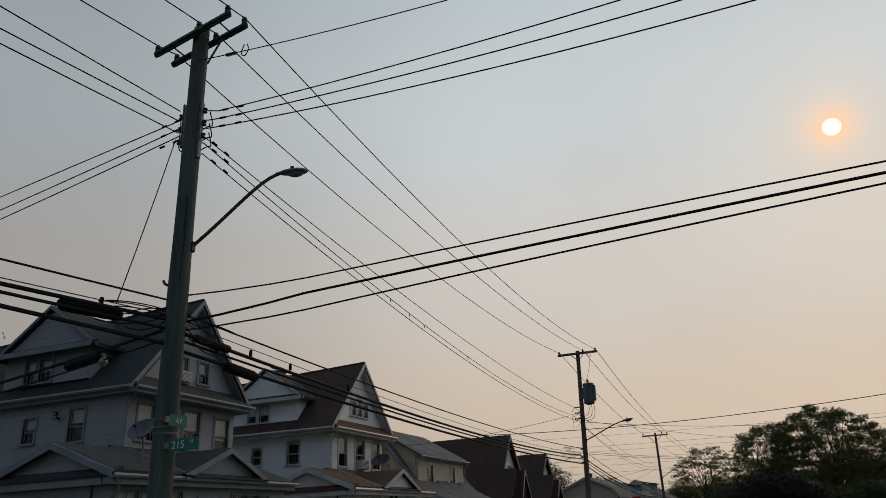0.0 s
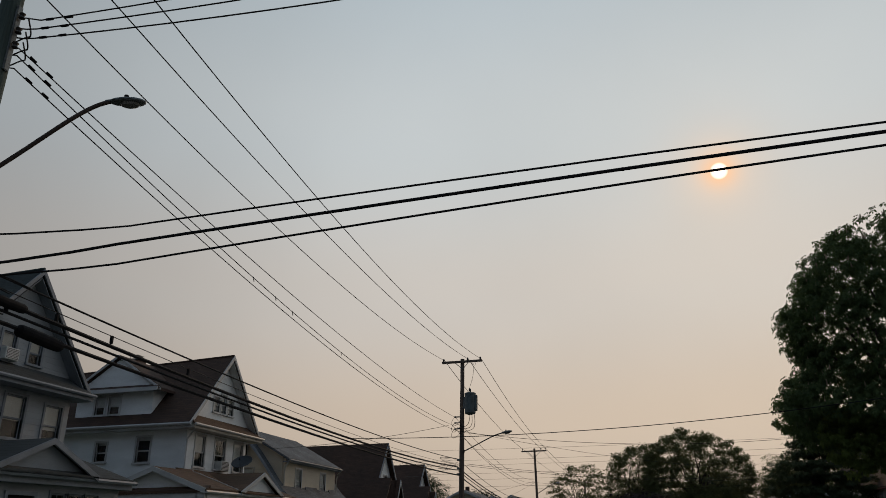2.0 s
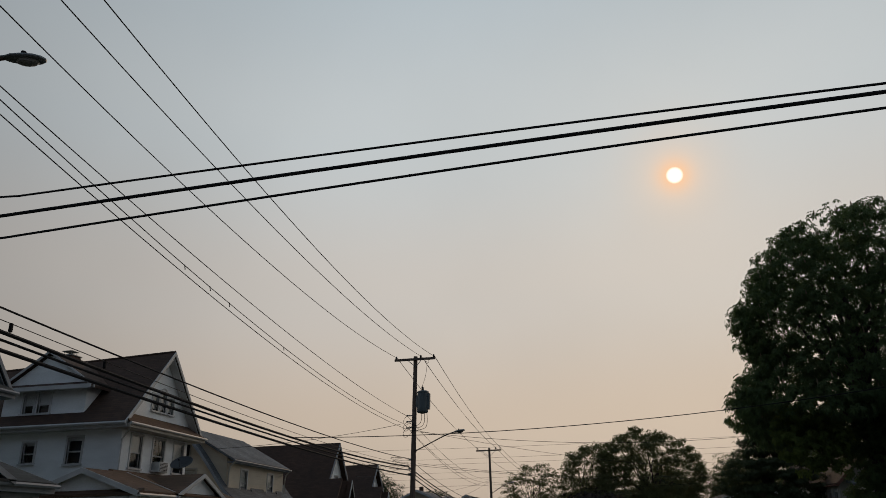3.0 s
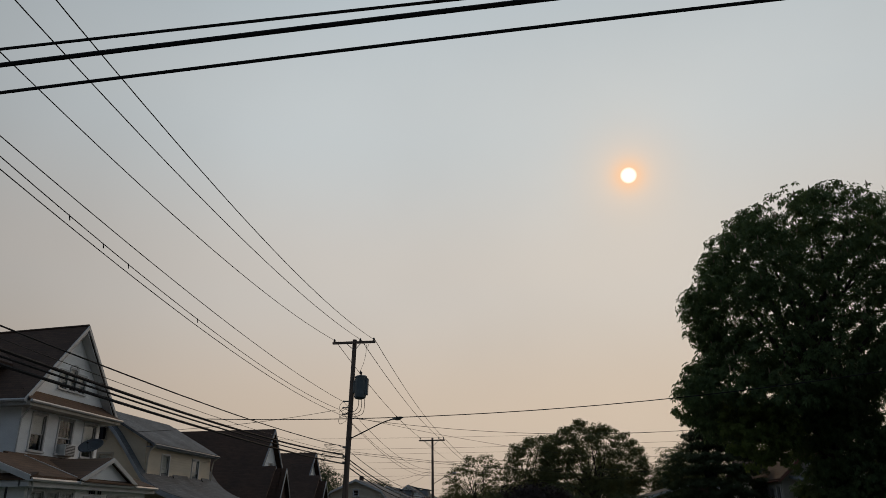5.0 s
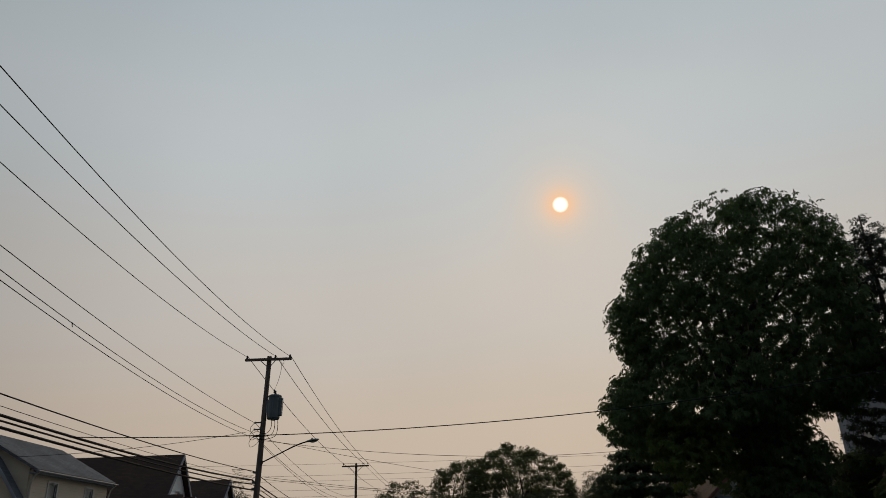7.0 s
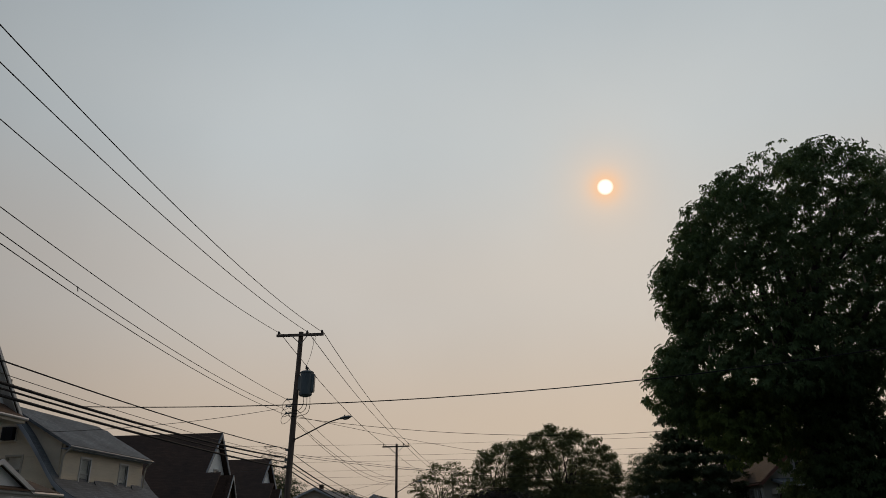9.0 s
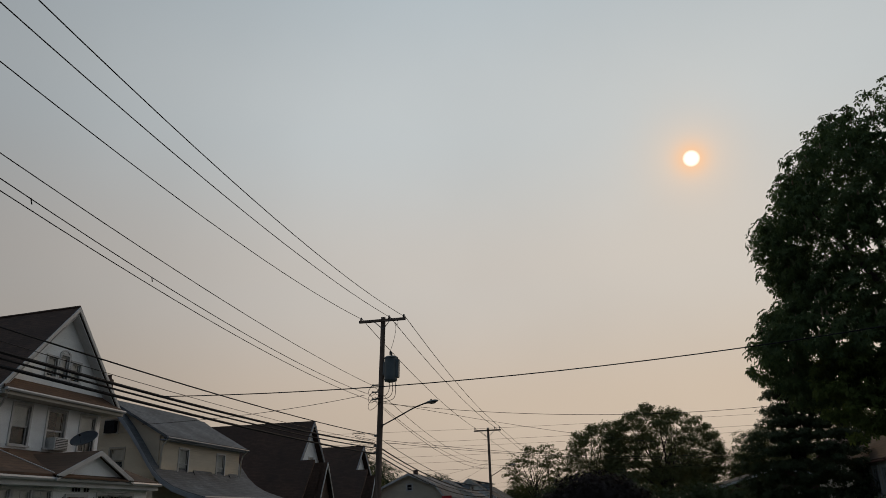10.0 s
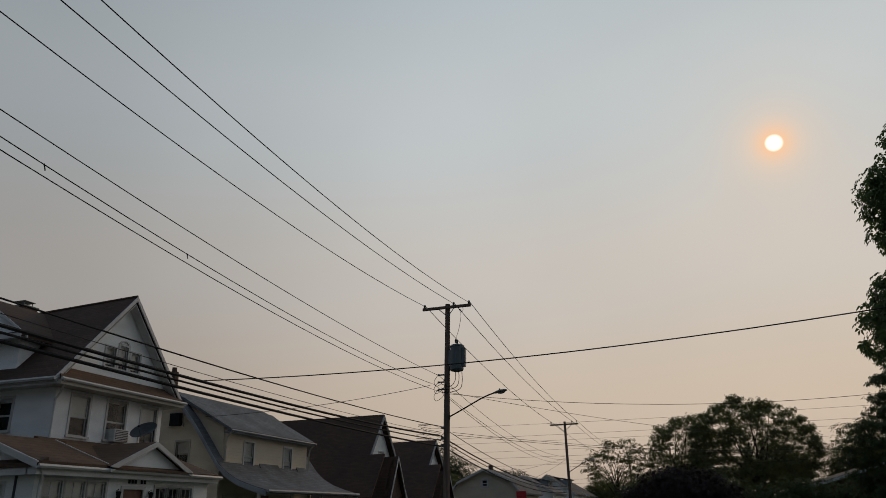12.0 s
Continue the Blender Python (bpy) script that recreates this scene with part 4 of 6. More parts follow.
def side_gable_house(at, half, depth, eave, top, wall, roof, label, dormer=False, group="houses along the avenue", vent=True, barn=False):
    """Small house with its gable end to the south."""
    h = thing("house", at, label, "house", group)
    line = [(half + 0.1, eave), (0.76 * half, eave + 0.5 * (top - eave)), (0.0, top)] if barn else [(half + 0.1, eave), (0.0, top)]

    def sp(z):
        for (xa, za), (xb, zb) in zip(line, line[1:]):
            if za <= z + 0.15 <= zb:
                w = xa + (xb - xa) * (z + 0.15 - za) / (zb - za)
                return (-min(half - 0.3, w), min(half - 0.3, w))
        return (-half + 0.3, half - 0.3) if z < eave else (0, 0)

    hole = [(-0.25, 0.25, top - 1.6, top - 1.05)] if vent else []
    wins = [(-1.6, -0.7, 1.1, 2.4), (0.7, 1.6, 1.1, 2.4)]
    part("side_wall", siding(south(0.0), 0.2, top - 0.1, sp, hole + wins), wall, h)
    for w in hole + wins:
        window(h, south(0.0), *w, 0.0 if w in hole else 0.4)
    part("side_wall", siding(north(depth), 0.2, top - 0.1, sp), wall, h)
    part("front_wall", siding(front(half - 0.3), 0.2, eave + 0.2, lambda z: (0, depth), [(1.5, 2.5, 1.0, 2.3), (depth - 2.6, depth - 1.6, 1.0, 2.3)]), wall, h)
    for a in (1.5, depth - 2.6):
        window(h, front(half - 0.3), a, a + 1.0, 1.0, 2.3, 0.4)
    part("rear_wall", siding(back(-half + 0.3), 0.2, eave + 0.2, lambda z: (0, depth)), wall, h)
    for s in (-1, 1):
        bm = bmesh.new()
        for (xa, za), (xb, zb) in zip(line, line[1:]):
            slab(bm, [(s * xa, -0.4, za), (s * xb, -0.4, zb), (s * xb, depth + 0.4, zb), (s * xa, depth + 0.4, za)], 0.15)
        bmesh.ops.remove_doubles(bm, verts=list(bm.verts), dist=0.001)
        part("roof_slope", fix(bm), roof, h)
        bm = bmesh.new()
        for (xa, za), (xb, zb) in zip(line, line[1:]):
            rake(bm, (s * xa, -0.4, za - 0.02), (s * xb, -0.4, zb - 0.02), 0.2, (0, -0.05, 0))
        bmesh.ops.remove_doubles(bm, verts=list(bm.verts), dist=0.001)
        part("rake_board", fix(bm), "trim", h)
    bm = bmesh.new()
    box(bm, -half + 0.35, half - 0.35, 0.05, depth - 0.05, 0, 0.3)
    part("foundation", fix(bm), "concrete", h)
    if barn:
        part("chimney", soft_box(-0.5, -0.1, depth * 0.35, depth * 0.35 + 0.45, top - 0.6, top + 0.5, 0.03), "brick", h, "brick chimney")
    if dormer:
        y0, y1 = depth * 0.4, depth * 0.4 + 3.2
        part("dormer_wall", siding(front(half * 0.62), eave + 0.3, top - 0.55, lambda z: (y0, y1), [(y0 + 1.1, y0 + 2.1, eave + 0.75, top - 0.75)]), "grey_siding", h)
        window(h, front(half * 0.62), y0 + 1.1, y0 + 2.1, eave + 0.75, top - 0.75, 0.4)
        for y in (y0, y1):
            bm = bmesh.new()
            box(bm, 0.1, half * 0.62 - 0.14, y - 0.06, y + 0.06, eave + 0.3, top - 0.55)
            part("dormer_cheek", fix(bm), "grey_siding", h)
        bm = bmesh.new()
        slab(bm, [(half * 0.62 + 0.3, y0 - 0.25, top - 0.55), (half * 0.62 + 0.3, y1 + 0.25, top - 0.55), (0, y1 + 0.25, top - 0.1), (0, y0 - 0.25, top - 0.1)], 0.12)
        part("dormer_roof", fix(bm), roof, h)
    return h


side_gable_house((-15.3, 80.6, 0), 3.4, 11, 3.1, 5.35, "cream_siding", "roof_grey_y", "pale low house with a barn-shaped gable end and a vent", False, "houses along the avenue", True, True)
side_gable_house((-14.6, 95.5, 0), 3.6, 10, 3.3, 5.3, "white_siding", "roof_grey_y", "low grey-roofed house with a dormer", True)
side_gable_house((-14.0, 109, 0), 3.6, 10, 3.4, 5.9, "white_siding", "roof_dark_y", "far house with a dark roof and dormer", True)
side_gable_house((-14.0, 124, 0), 3.6, 12, 3.4, 5.6, "cream_siding", "roof_dark_y", "far low house with a dark roof", False)


side_gable_house((15.2, 68.0, 0), 4.6, 9, 2.7, 4.0, "brick", "roof_dark_y", "low dark brick house behind the street trees", False, "houses across the avenue", False)


def shingled_house(at):
    """Grey shake-clad house with its gable to the street, east side."""
    h = thing("house", at, "weathered grey shake-clad house with a steep dark gable", "house", "houses across the avenue")
    W, RZ, EN, ES, L, A = 3.85, 8.15, 7.05, 6.3, 9.0, 2.85
    sn, ss = (RZ - EN) / (W + 0.1 - A), (RZ - ES) / (W + 0.1 + A)
    P = lambda u, z, d: (-d, u, z)
    sp = lambda z: (max(-W, A - (RZ - 0.25 - z) / ss), min(W, A + (RZ - 0.25 - z) / sn))
    wn = [(2.35, 3.35, 4.2, 5.75), (-2.2, -1.2, 4.2, 5.75), (1.8, 2.35, 6.5, 7.1)]
    part("front_wall", siding(P, 0.3, RZ - 0.1, sp, wn, 0.22, 0.14, 0.03), "shake_siding", h)
    for w in wn:
        window(h, P, *w, 0.5)
    part("rear_wall", siding(lambda u, z, d: (L + d, u, z), 0.3, RZ - 0.1, sp, (), 0.22), "shake_siding", h)
    for Q in (south(-W), north(W)):
        part("side_wall", siding(Q, 0.3, ES + 0.1, lambda z: (0, L), (), 0.22, 0.14, 0.03), "shake_siding", h)
    for e, ez in ((-W - 0.1, ES), (W + 0.1, EN)):
        bm = bmesh.new()
        slab(bm, [(-0.15, e, ez), (L + 0.4, e, ez), (L + 0.4, A, RZ), (-0.15, A, RZ)], 0.2)
        part("roof_slope", fix(bm), "roof_maroon_x", h)
        bm = bmesh.new()
        rake(bm, (-0.15, e, ez - 0.03), (-0.15, A, RZ - 0.03), 0.24, (-0.05, 0, 0))
        part("rake_board", fix(bm), "arm_wood", h)
    bm = bmesh.new()
    box(bm, 0, L, -W, W, 0, 0.35)
    part("foundation", fix(bm), "concrete", h)
    return h


shingled_house((14.7, 24.1, 0))


def bungalow(at):
    """Low white house: a sun-room wing with its gable to the south, a lean-to porch before it, the main block behind."""
    h = thing("house", at, "low white bungalow with a brown-roofed sun room and porch", "house", "houses across the avenue")
    X0, X1, Y0, Y1, E, T = 0.0, 2.9, 0.0, 3.9, 3.0, 4.4
    mx = (X0 + X1) / 2
    sl = (T - E) / (mx - X0 + 0.15)
    west = lambda u, z, d: (X0 - d, u, z)
    wn = [(0.25 + 0.92 * k, 0.72 + 0.92 * k, 0.9, 2.68) for k in range(4)]
    part("sun_room_wall", siding(west, 0.3, E, lambda z: (Y0, Y1), wn, 0.2, 0.14, 0.008), "cream_trim", h)
    for w in wn:
        window(h, west, *w, 0.0)
    gable = lambda z: (X0, X1) if z < E else (max(X0, mx - (T - 0.12 - z) / sl), min(X1, mx + (T - 0.12 - z) / sl))
    slit = [(mx - 0.02, mx + 0.3, 3.2, 3.82)]
    part("gable_wall", siding(south(Y0), 0.3, T - 0.15, gable, slit, 0.2, 0.14, 0.008), "cream_trim", h)
    window(h, south(Y0), *slit[0], 0.0)
    part("side_wall", siding(lambda u, z, d: (X1 + d, u, z), 0.3, E, lambda z: (Y0, Y1)), "cream_trim", h)
    for s, x in ((-1, X0 - 0.15), (1, X1 + 0.15)):
        bm = bmesh.new()
        slab(bm, [(x, Y0 - 0.25, E), (mx, Y0 - 0.25, T), (mx, Y1 + 0.2, T), (x, Y1 + 0.2, E)], 0.12)
        part("roof_slope", fix(bm), "roof_brown_y", h)
        bm = bmesh.new()
        rake(bm, (x, Y0 - 0.25, E - 0.02), (mx, Y0 - 0.25, T - 0.02), 0.16, (0, -0.04, 0))
        part("rake_board", fix(bm), "door_wood", h)
    gutter(h, (X0 - 0.2, Y0 - 0.25, E - 0.1), (X0 - 0.2, Y1, E - 0.1), "door_wood", 0.05)
    # lean-to porch over the entrance
    bm = bmesh.new()
    slab(bm, [(0.35, Y0 - 2.3, 2.72), (5.2, Y0 - 2.3, 2.72), (5.2, Y0 - 0.03, 3.12), (0.35, Y0 - 0.03, 3.12)], 0.1)
    part("porch_roof", fix(bm), "roof_grey_y", h)
    bm = bmesh.new()
    box(bm, 0.3, 5.25, Y0 - 2.36, Y0 - 2.31, 2.48, 2.7)
    box(bm, 0.3, 0.34, Y0 - 2.3, Y0 - 0.05, 2.48, 2.7)
    part("porch_fascia", fix(bm), "cream_trim", h)
    for x in (0.45, 2.6, 4.95):
        part("porch_post", soft_box(x - 0.08, x + 0.08, Y0 - 2.25, Y0 - 2.09, 0.3, 2.5, 0.015), "cream_trim", h)
    bm = bmesh.new()
    box(bm, 0.6, X1 + 2.2, Y0 - 0.14, Y0 - 0.04, 0.3, 2.6)
    part("porch_back_wall", fix(bm), "brick", h)
    # main block
    bm = bmesh.new()
    box(bm, 0.3, 8.0, Y1 + 0.02, Y1 + 6.5, 0.3, 3.1)
    part("main_wall", fix(bm), "cream_trim", h)
    for y, q in ((Y1 - 0.1, 1), (Y1 + 6.7, -1)):
        bm = bmesh.new()
        slab(bm, [(0.0, y, 3.05), (8.3, y, 3.05), (8.3, Y1 + 3.3, 4.3), (0.0, Y1 + 3.3, 4.3)], 0.14)
        part("main_roof", fix(bm), "roof_brown_x", h)
    bm = bmesh.new()
    box(bm, -0.02, 8.0, Y0 - 2.4, Y1 + 6.5, 0, 0.3)
    part("foundation", fix(bm), "concrete", h)
    return h


bungalow((13.0, 42.0, 0))


def porch_house(at):
    """White house with a lean-to porch facing the street, half hidden by the trees."""
    h = thing("house", at, "white sided house with a lean-to porch, half hidden by trees", "house", "houses across the avenue")
    W, L, E, T = 3.6, 8.5, 6.5, 8.1
    P = lambda u, z, d: (-d, u, z)
    sl = (T - E) / (W + 0.3)
    sp = lambda z: (-min(W, (T - 0.25 - z) / sl), min(W, (T - 0.25 - z) / sl))
    fw = [(-2.3, -1.4, 4.5, 5.2), (1.2, 2.1, 4.5, 5.2)]
    part("front_wall", siding(P, 0.3, T - 0.3, sp, fw), "blue_trim", h)
    for w in fw:
        window(h, P, *w, 0.4)
    S = south(-W)
    sw = [(0.45, 1.15, 3.9, 5.0), (1.4, 2.4, 1.4, 2.75), (4.0, 4.9, 3.9, 5.1)]
    part("side_wall", siding(S, 0.3, E + 0.1, lambda z: (0, L), sw), "blue_trim", h)
    for w in sw:
        window(h, S, *w, 0.0, "blue_trim")
    part("side_wall", siding(north(W), 0.3, E + 0.1, lambda z: (0, L)), "blue_trim", h)
    part("rear_wall", siding(lambda u, z, d: (L + d, u, z), 0.3, T - 0.3, sp), "blue_trim", h)
    for s in (-1, 1):
        bm = bmesh.new()
        slab(bm, [(-0.3, s * (W + 0.3), E), (L + 0.3, s * (W + 0.3), E), (L + 0.3, 0, T), (-0.3, 0, T)], 0.16)
        part("roof_slope", fix(bm), "roof_maroon_x", h)
        bm = bmesh.new()
        rake(bm, (-0.3, s * (W + 0.3), E - 0.02), (-0.3, 0, T - 0.02), 0.2, (-0.05, 0, 0))
        part("rake_board", fix(bm), "blue_trim", h)
    bm = bmesh.new()
    slab(bm, [(-1.35, -W - 0.25, 3.2), (-1.35, W, 3.2), (0.0, W, 4.35), (0.0, -W - 0.25, 4.35)], 0.14)
    part("porch_roof", fix(bm), "roof_maroon_x", h)
    bm = bmesh.new()
    box(bm, -1.28, -1.12, -W, W - 0.1, 2.85, 3.04)
    part("porch_beam", fix(bm), "blue_trim", h)
    for u in (-W + 0.1, 0.0, W - 0.25):
        part("porch_post", soft_box(-1.27, -1.13, u, u + 0.14, 0.3, 2.85, 0.015), "blue_trim", h)
    bm = bmesh.new()
    box(bm, -1.3, L, -W - 0.05, W + 0.05, 0, 0.32)
    part("foundation", fix(bm), "concrete", h)
    return h


porch_house((18.0, 35.1, 0))


# ---- utility poles ----
P1, P2, P3, P0 = Vector((-8.42, 9.86, 0)), Vector((-8.59, 45.55, 0)), Vector((-7.9, 83.8, 0)), Vector((-14.0, -28.0, 0))
PE_, PW_ = Vector((12.0, 9.2, 0)), Vector((-40.0, 14.6, 0))


def insulator(parent, at, s=1.0):
    part("insulator", lathe([(0.02 * s, -0.08), (0.03 * s, 0), (0.07 * s, 0.02), (0.075 * s, 0.06), (0.045 * s, 0.08), (0.075 * s, 0.10), (0.06 * s, 0.16), (0.035 * s, 0.18)], 10, at), "porcelain", parent)


def crossarm(parent, z, length, turn, off, wood, pins, dw=0.055, lift=0.14, worn=0.012):
    """A wooden arm with pin insulators; off: how far it stands before the pole's axis."""
    c, s = math.cos(radians(turn)), math.sin(radians(turn))
    R = Matrix(((c, -s, 0, 0), (s, c, 0, 0), (0, 0, 1, 0), (0, 0, 0, 1)))
    bm = soft_box(-length / 2, length / 2, off - dw, off + dw, z - 0.07, z + 0.07, worn)
    bm.transform(R)
    part("crossarm", bm, wood, parent)
    tops = []
    for p in pins:
        q = R @ Vector((p, off, z + lift))
        insulator(parent, q, 0.8)
        tops.append(q + Vector((0, 0, 0.17)))
    return tops


def smooth(pts, n=5):
    """Catmull-Rom curve through the points, for slack leads."""
    p = [Vector(q) for q in pts]
    p = [2 * p[0] - p[1]] + p + [2 * p[-1] - p[-2]]
    out = []
    for a, b, c, d in zip(p, p[1:], p[2:], p[3:]):
        for k in range(n):
            t = k / n
            out.append(0.5 * (2 * b + (c - a) * t + (2 * a - 5 * b + 4 * c - d) * t * t + (3 * b - a - 3 * c + d) * t ** 3))
    return out + [p[-2]]


def brace(parent, a, b):
    part("brace", tube_bm([a, b], 0.022, 5), "steel", parent)


def pole(at, height, r0, r1, lean, wood, label):
    p = thing("utility_pole", at, label, "utility pole", "utility poles")
    n = 12
    bm = tube_bm([(lean[0] * k / n, lean[1] * k / n, height * k / n) for k in range(n + 1)], [r0 + (r1 - r0) * k / n + 0.004 * math.sin(k * 2.3) for k in range(n + 1)], 18)
    part("shaft", bm, wood, p)
    return p


def lamp_arm(p, base, reach, rise, turn, r=0.042, hs=0.85):
    """Curved bracket with a cobra-head luminaire."""
    d = Vector((math.cos(radians(turn)), math.sin(radians(turn)), 0))
    b = Vector(base)
    ctrl = [b, b + d * reach * 0.5 + Vector((0, 0, rise * 0.56)), b + d * reach * 0.74 + Vector((0, 0, rise * 0.97)), b + d * reach + Vector((0, 0, rise * 1.08))]
    pts = []
    for k in range(17):
        t = k / 16
        pts.append(ctrl[0] * (1 - t) ** 3 + ctrl[1] * 3 * t * (1 - t) ** 2 + ctrl[2] * 3 * t * t * (1 - t) + ctrl[3] * t ** 3)
    arm = part("lamp_arm", tube_bm(pts, r, 8), "dark_steel", p, "curved dark steel lamp bracket")
    part("arm_plate", soft_box(b.x - 0.05, b.x + 0.045, b.y - 0.06, b.y + 0.06, b.z - 0.1, b.z + 0.1, 0.02), "dark_steel", arm)
    e = ctrl[3]
    prof = [(-0.1, 0.035, 0.035), (0.0, 0.06, 0.05), (0.10, 0.12, 0.075), (0.28, 0.165, 0.095), (0.48, 0.165, 0.09), (0.62, 0.12, 0.07), (0.70, 0.05, 0.035)]
    bm = bmesh.new()
    side = Vector((-d.y, d.x, 0))
    tilt = (d + Vector((0, 0, 0.10))).normalized()
    rings = []
    for x, w, hh in ((x * hs, w * hs, hh * hs) for x, w, hh in prof):
        c = e + tilt * x
        rings.append([bm.verts.new(c + side * w * math.cos(a) + Vector((0, 0, hh * (1.0 if math.sin(a) > 0 else 0.6) * math.sin(a)))) for a in (2 * math.pi * j / 14 for j in range(14))])
    for q, s in zip(rings, rings[1:]):
        for j in range(14):
            bm.faces.new((q[j], q[(j + 1) % 14], s[(j + 1) % 14], s[j]))
    bm.faces.new(rings[0][::-1])
    bm.faces.new(rings[-1])
    head = part("lamp_head", fix(bm), "steel", arm, "grey cobra-head street lamp")
    c = e + tilt * 0.40 * hs - Vector((0, 0, 0.045 * hs))
    bm = bmesh.new()
    rings = [[bm.verts.new(c + tilt * 0.2 * hs * k * math.cos(a) + side * 0.125 * hs * k * math.sin(a) - Vector((0, 0, dz))) for a in (2 * math.pi * j / 14 for j in range(14))] for k, dz in ((1.0, 0.0), (0.85, 0.035), (0.4, 0.06))]
    for q, s in zip(rings, rings[1:]):
        for j in range(14):
            bm.faces.new((q[j], q[(j + 1) % 14], s[(j + 1) % 14], s[j]))
    bm.faces.new(rings[-1])
    part("lens", fix(bm), "lens", arm)
    part("photocell", lathe([(0.035, 0), (0.035, 0.06), (0.015, 0.07)], 8, e + tilt * 0.3 * hs + Vector((0, 0, 0.085 * hs))), "black", arm)


def strung(name, a, b, sag, r, label, material="wire"):
    return wire(name, a, b, sag, r, label, "overhead wires", material)


# pole at the corner
pole1 = pole(P1, 10.95, 0.20, 0.15, (0.02, 0.0), "wood_pole", "tall weathered green-grey wooden utility pole at the corner")
A1 = crossarm(pole1, 10.70, 2.25, -11, -0.22, "wood_pole", (-1.04, 0.22, 1.04), 0.06, 0.03, 0.042)
B1 = crossarm(pole1, 10.70, 2.25, -11, 0.20, "wood_pole", (-0.98, 0.22, 1.04), 0.06, 0.03, 0.042)
brace(pole1, (0.5, 0.06, 10.63), (0.1, 0.14, 10.2))
for a, b in zip(A1, B1):
    part("tie_wire", tube_bm([a, a.lerp(b, 0.5) - Vector((0, 0, 0.01)), b], 0.013, 5), "wire", pole1)
for x in (-0.62, 0.7):
    part("spacer_bolt", tube_bm([(x, -0.22 - 0.19 * x, 10.7), (x, 0.2 - 0.19 * x, 10.7)], 0.018, 6), "steel", pole1)
lamp_arm(pole1, (0.16, 0.08, 6.25), 1.5, 1.36, 27, 0.034, 0.74)
# bracket rack for the low-voltage wires
part("bracket", soft_box(-0.235, -0.19, -0.05, 0.05, 8.3, 9.25, 0.01), "steel", pole1)
part("bracket", soft_box(0.17, 0.215, -0.05, 0.05, 8.0, 9.2, 0.01), "steel", pole1)
for z in (8.45, 8.72, 9.0):
    for sx in (-0.29, 0.27):
        part("spool_insulator", lathe([(0.03, -0.05), (0.05, -0.04), (0.03, 0), (0.05, 0.04), (0.03, 0.05)], 8, (sx, 0, z)), "porcelain", pole1)
part("ground_wire", tube_bm([(0.14, -0.12, 7.2), (0.16, -0.13, 6.2), (0.15, -0.14, 5.6), (0.2, -0.16, 5.45)], 0.01, 4), "wire", pole1)
part("conduit_stub", tube_bm([(-0.1, -0.08, 5.5), (-0.17, -0.14, 5.54), (-0.19, -0.17, 5.60)], 0.025, 6), "steel", pole1)
for z in (3.08, 3.2, 2.98):
    part("sign_band", lathe([(0.197, -0.014), (0.2, -0.014), (0.2, 0.014), (0.197, 0.014)], 18, (0, 0, z)), "steel", pole1)
# jumpers and drip loops between the sides of the pole
for k, (z, w) in enumerate(((8.95, 0.35), (8.7, 0.3), (8.5, 0.26))):
    part("jumper", tube_bm(smooth([(-0.3, 0.0, z), (-0.35, 0.1, z - 0.16), (-0.2, 0.26, z - 0.2), (0.1, 0.3, z - 0.1), (0.3, 0.2, z - 0.16), (0.36, 0.04, z + 0.02)]), 0.012, 5), "wire", pole1)

# street-name signs
for ln, z, txt, small, size, tw in ((0.42, 3.18, "AV", "", 0.125, 90), (0.58, 2.77, "215", "ST", 0.17, 0)):
    s = thing("street_sign", P1 + Vector((0.2 if tw else 0.25, -0.16, z)), "green street-name sign with white lettering", "street sign", "street signs", "", tw)
    part("plate", soft_box(0.0, ln, -0.01, 0.01, -0.095, 0.095, 0.004), "sign_green", s)
    for px, body, sz, zz in ((0.14 if tw else 0.06, txt, size, -0.36 * size), (0.42, small, 0.065, 0.01)):
        if not body:
            continue
        cu = bpy.data.curves.new("lettering", "FONT")
        cu.body, cu.size, cu.extrude = body, sz, 0.002
        cu.materials.append(M["sign_white"])
        lt = new("lettering", cu)
        lt.parent = s
        lt.location, lt.rotation_euler = (px, -0.0135, zz), (radians(90), 0, 0)
    part("clamp", soft_box(-0.1, 0.02, -0.018, 0.018, -0.05, 0.05, 0.008), "steel", s)

# second pole with transformer
pole2 = pole(P2, 11.26, 0.17, 0.12, (0.40, 0.0), "wood_brown", "brown wooden utility pole carrying a transformer")
A2 = crossarm(pole2, 11.06, 2.50, 0, -0.17, "wood_brown", (-1.15, 0.36, 1.15), 0.055, 0.06)
for s in (-1, 1):
    brace(pole2, (s * 0.42, -0.24, 11.0), (0.05, -0.12, 10.6))
tank = part("transformer", lathe([(0.10, -0.70), (0.30, -0.64), (0.33, -0.58), (0.33, 0.50), (0.35, 0.51), (0.35, 0.57), (0.28, 0.62), (0.06, 0.66)], 20, (0.52, -0.1, 8.52)), "trafo", pole2, "blue-grey can transformer")
part("transformer_fin", soft_box(0.80, 0.95, -0.25, 0.05, 8.05, 8.98, 0.02), "trafo", tank)
part("bracket", soft_box(0.1, 0.25, -0.16, -0.04, 8.2, 8.9, 0.01), "steel", tank)
for y in (-0.25, 0.02):
    part("bushing", lathe([(0.03, 0), (0.055, 0.05), (0.035, 0.09), (0.055, 0.13), (0.03, 0.2)], 8, (0.5, y, 9.2)), "porcelain", tank)
part("primary_lead", tube_bm(smooth([(0.5, -0.25, 9.4), (0.66, -0.25, 9.9), (0.75, -0.2, 10.6), (0.62, -0.2, 10.98)]), 0.011, 5), "wire", pole2)
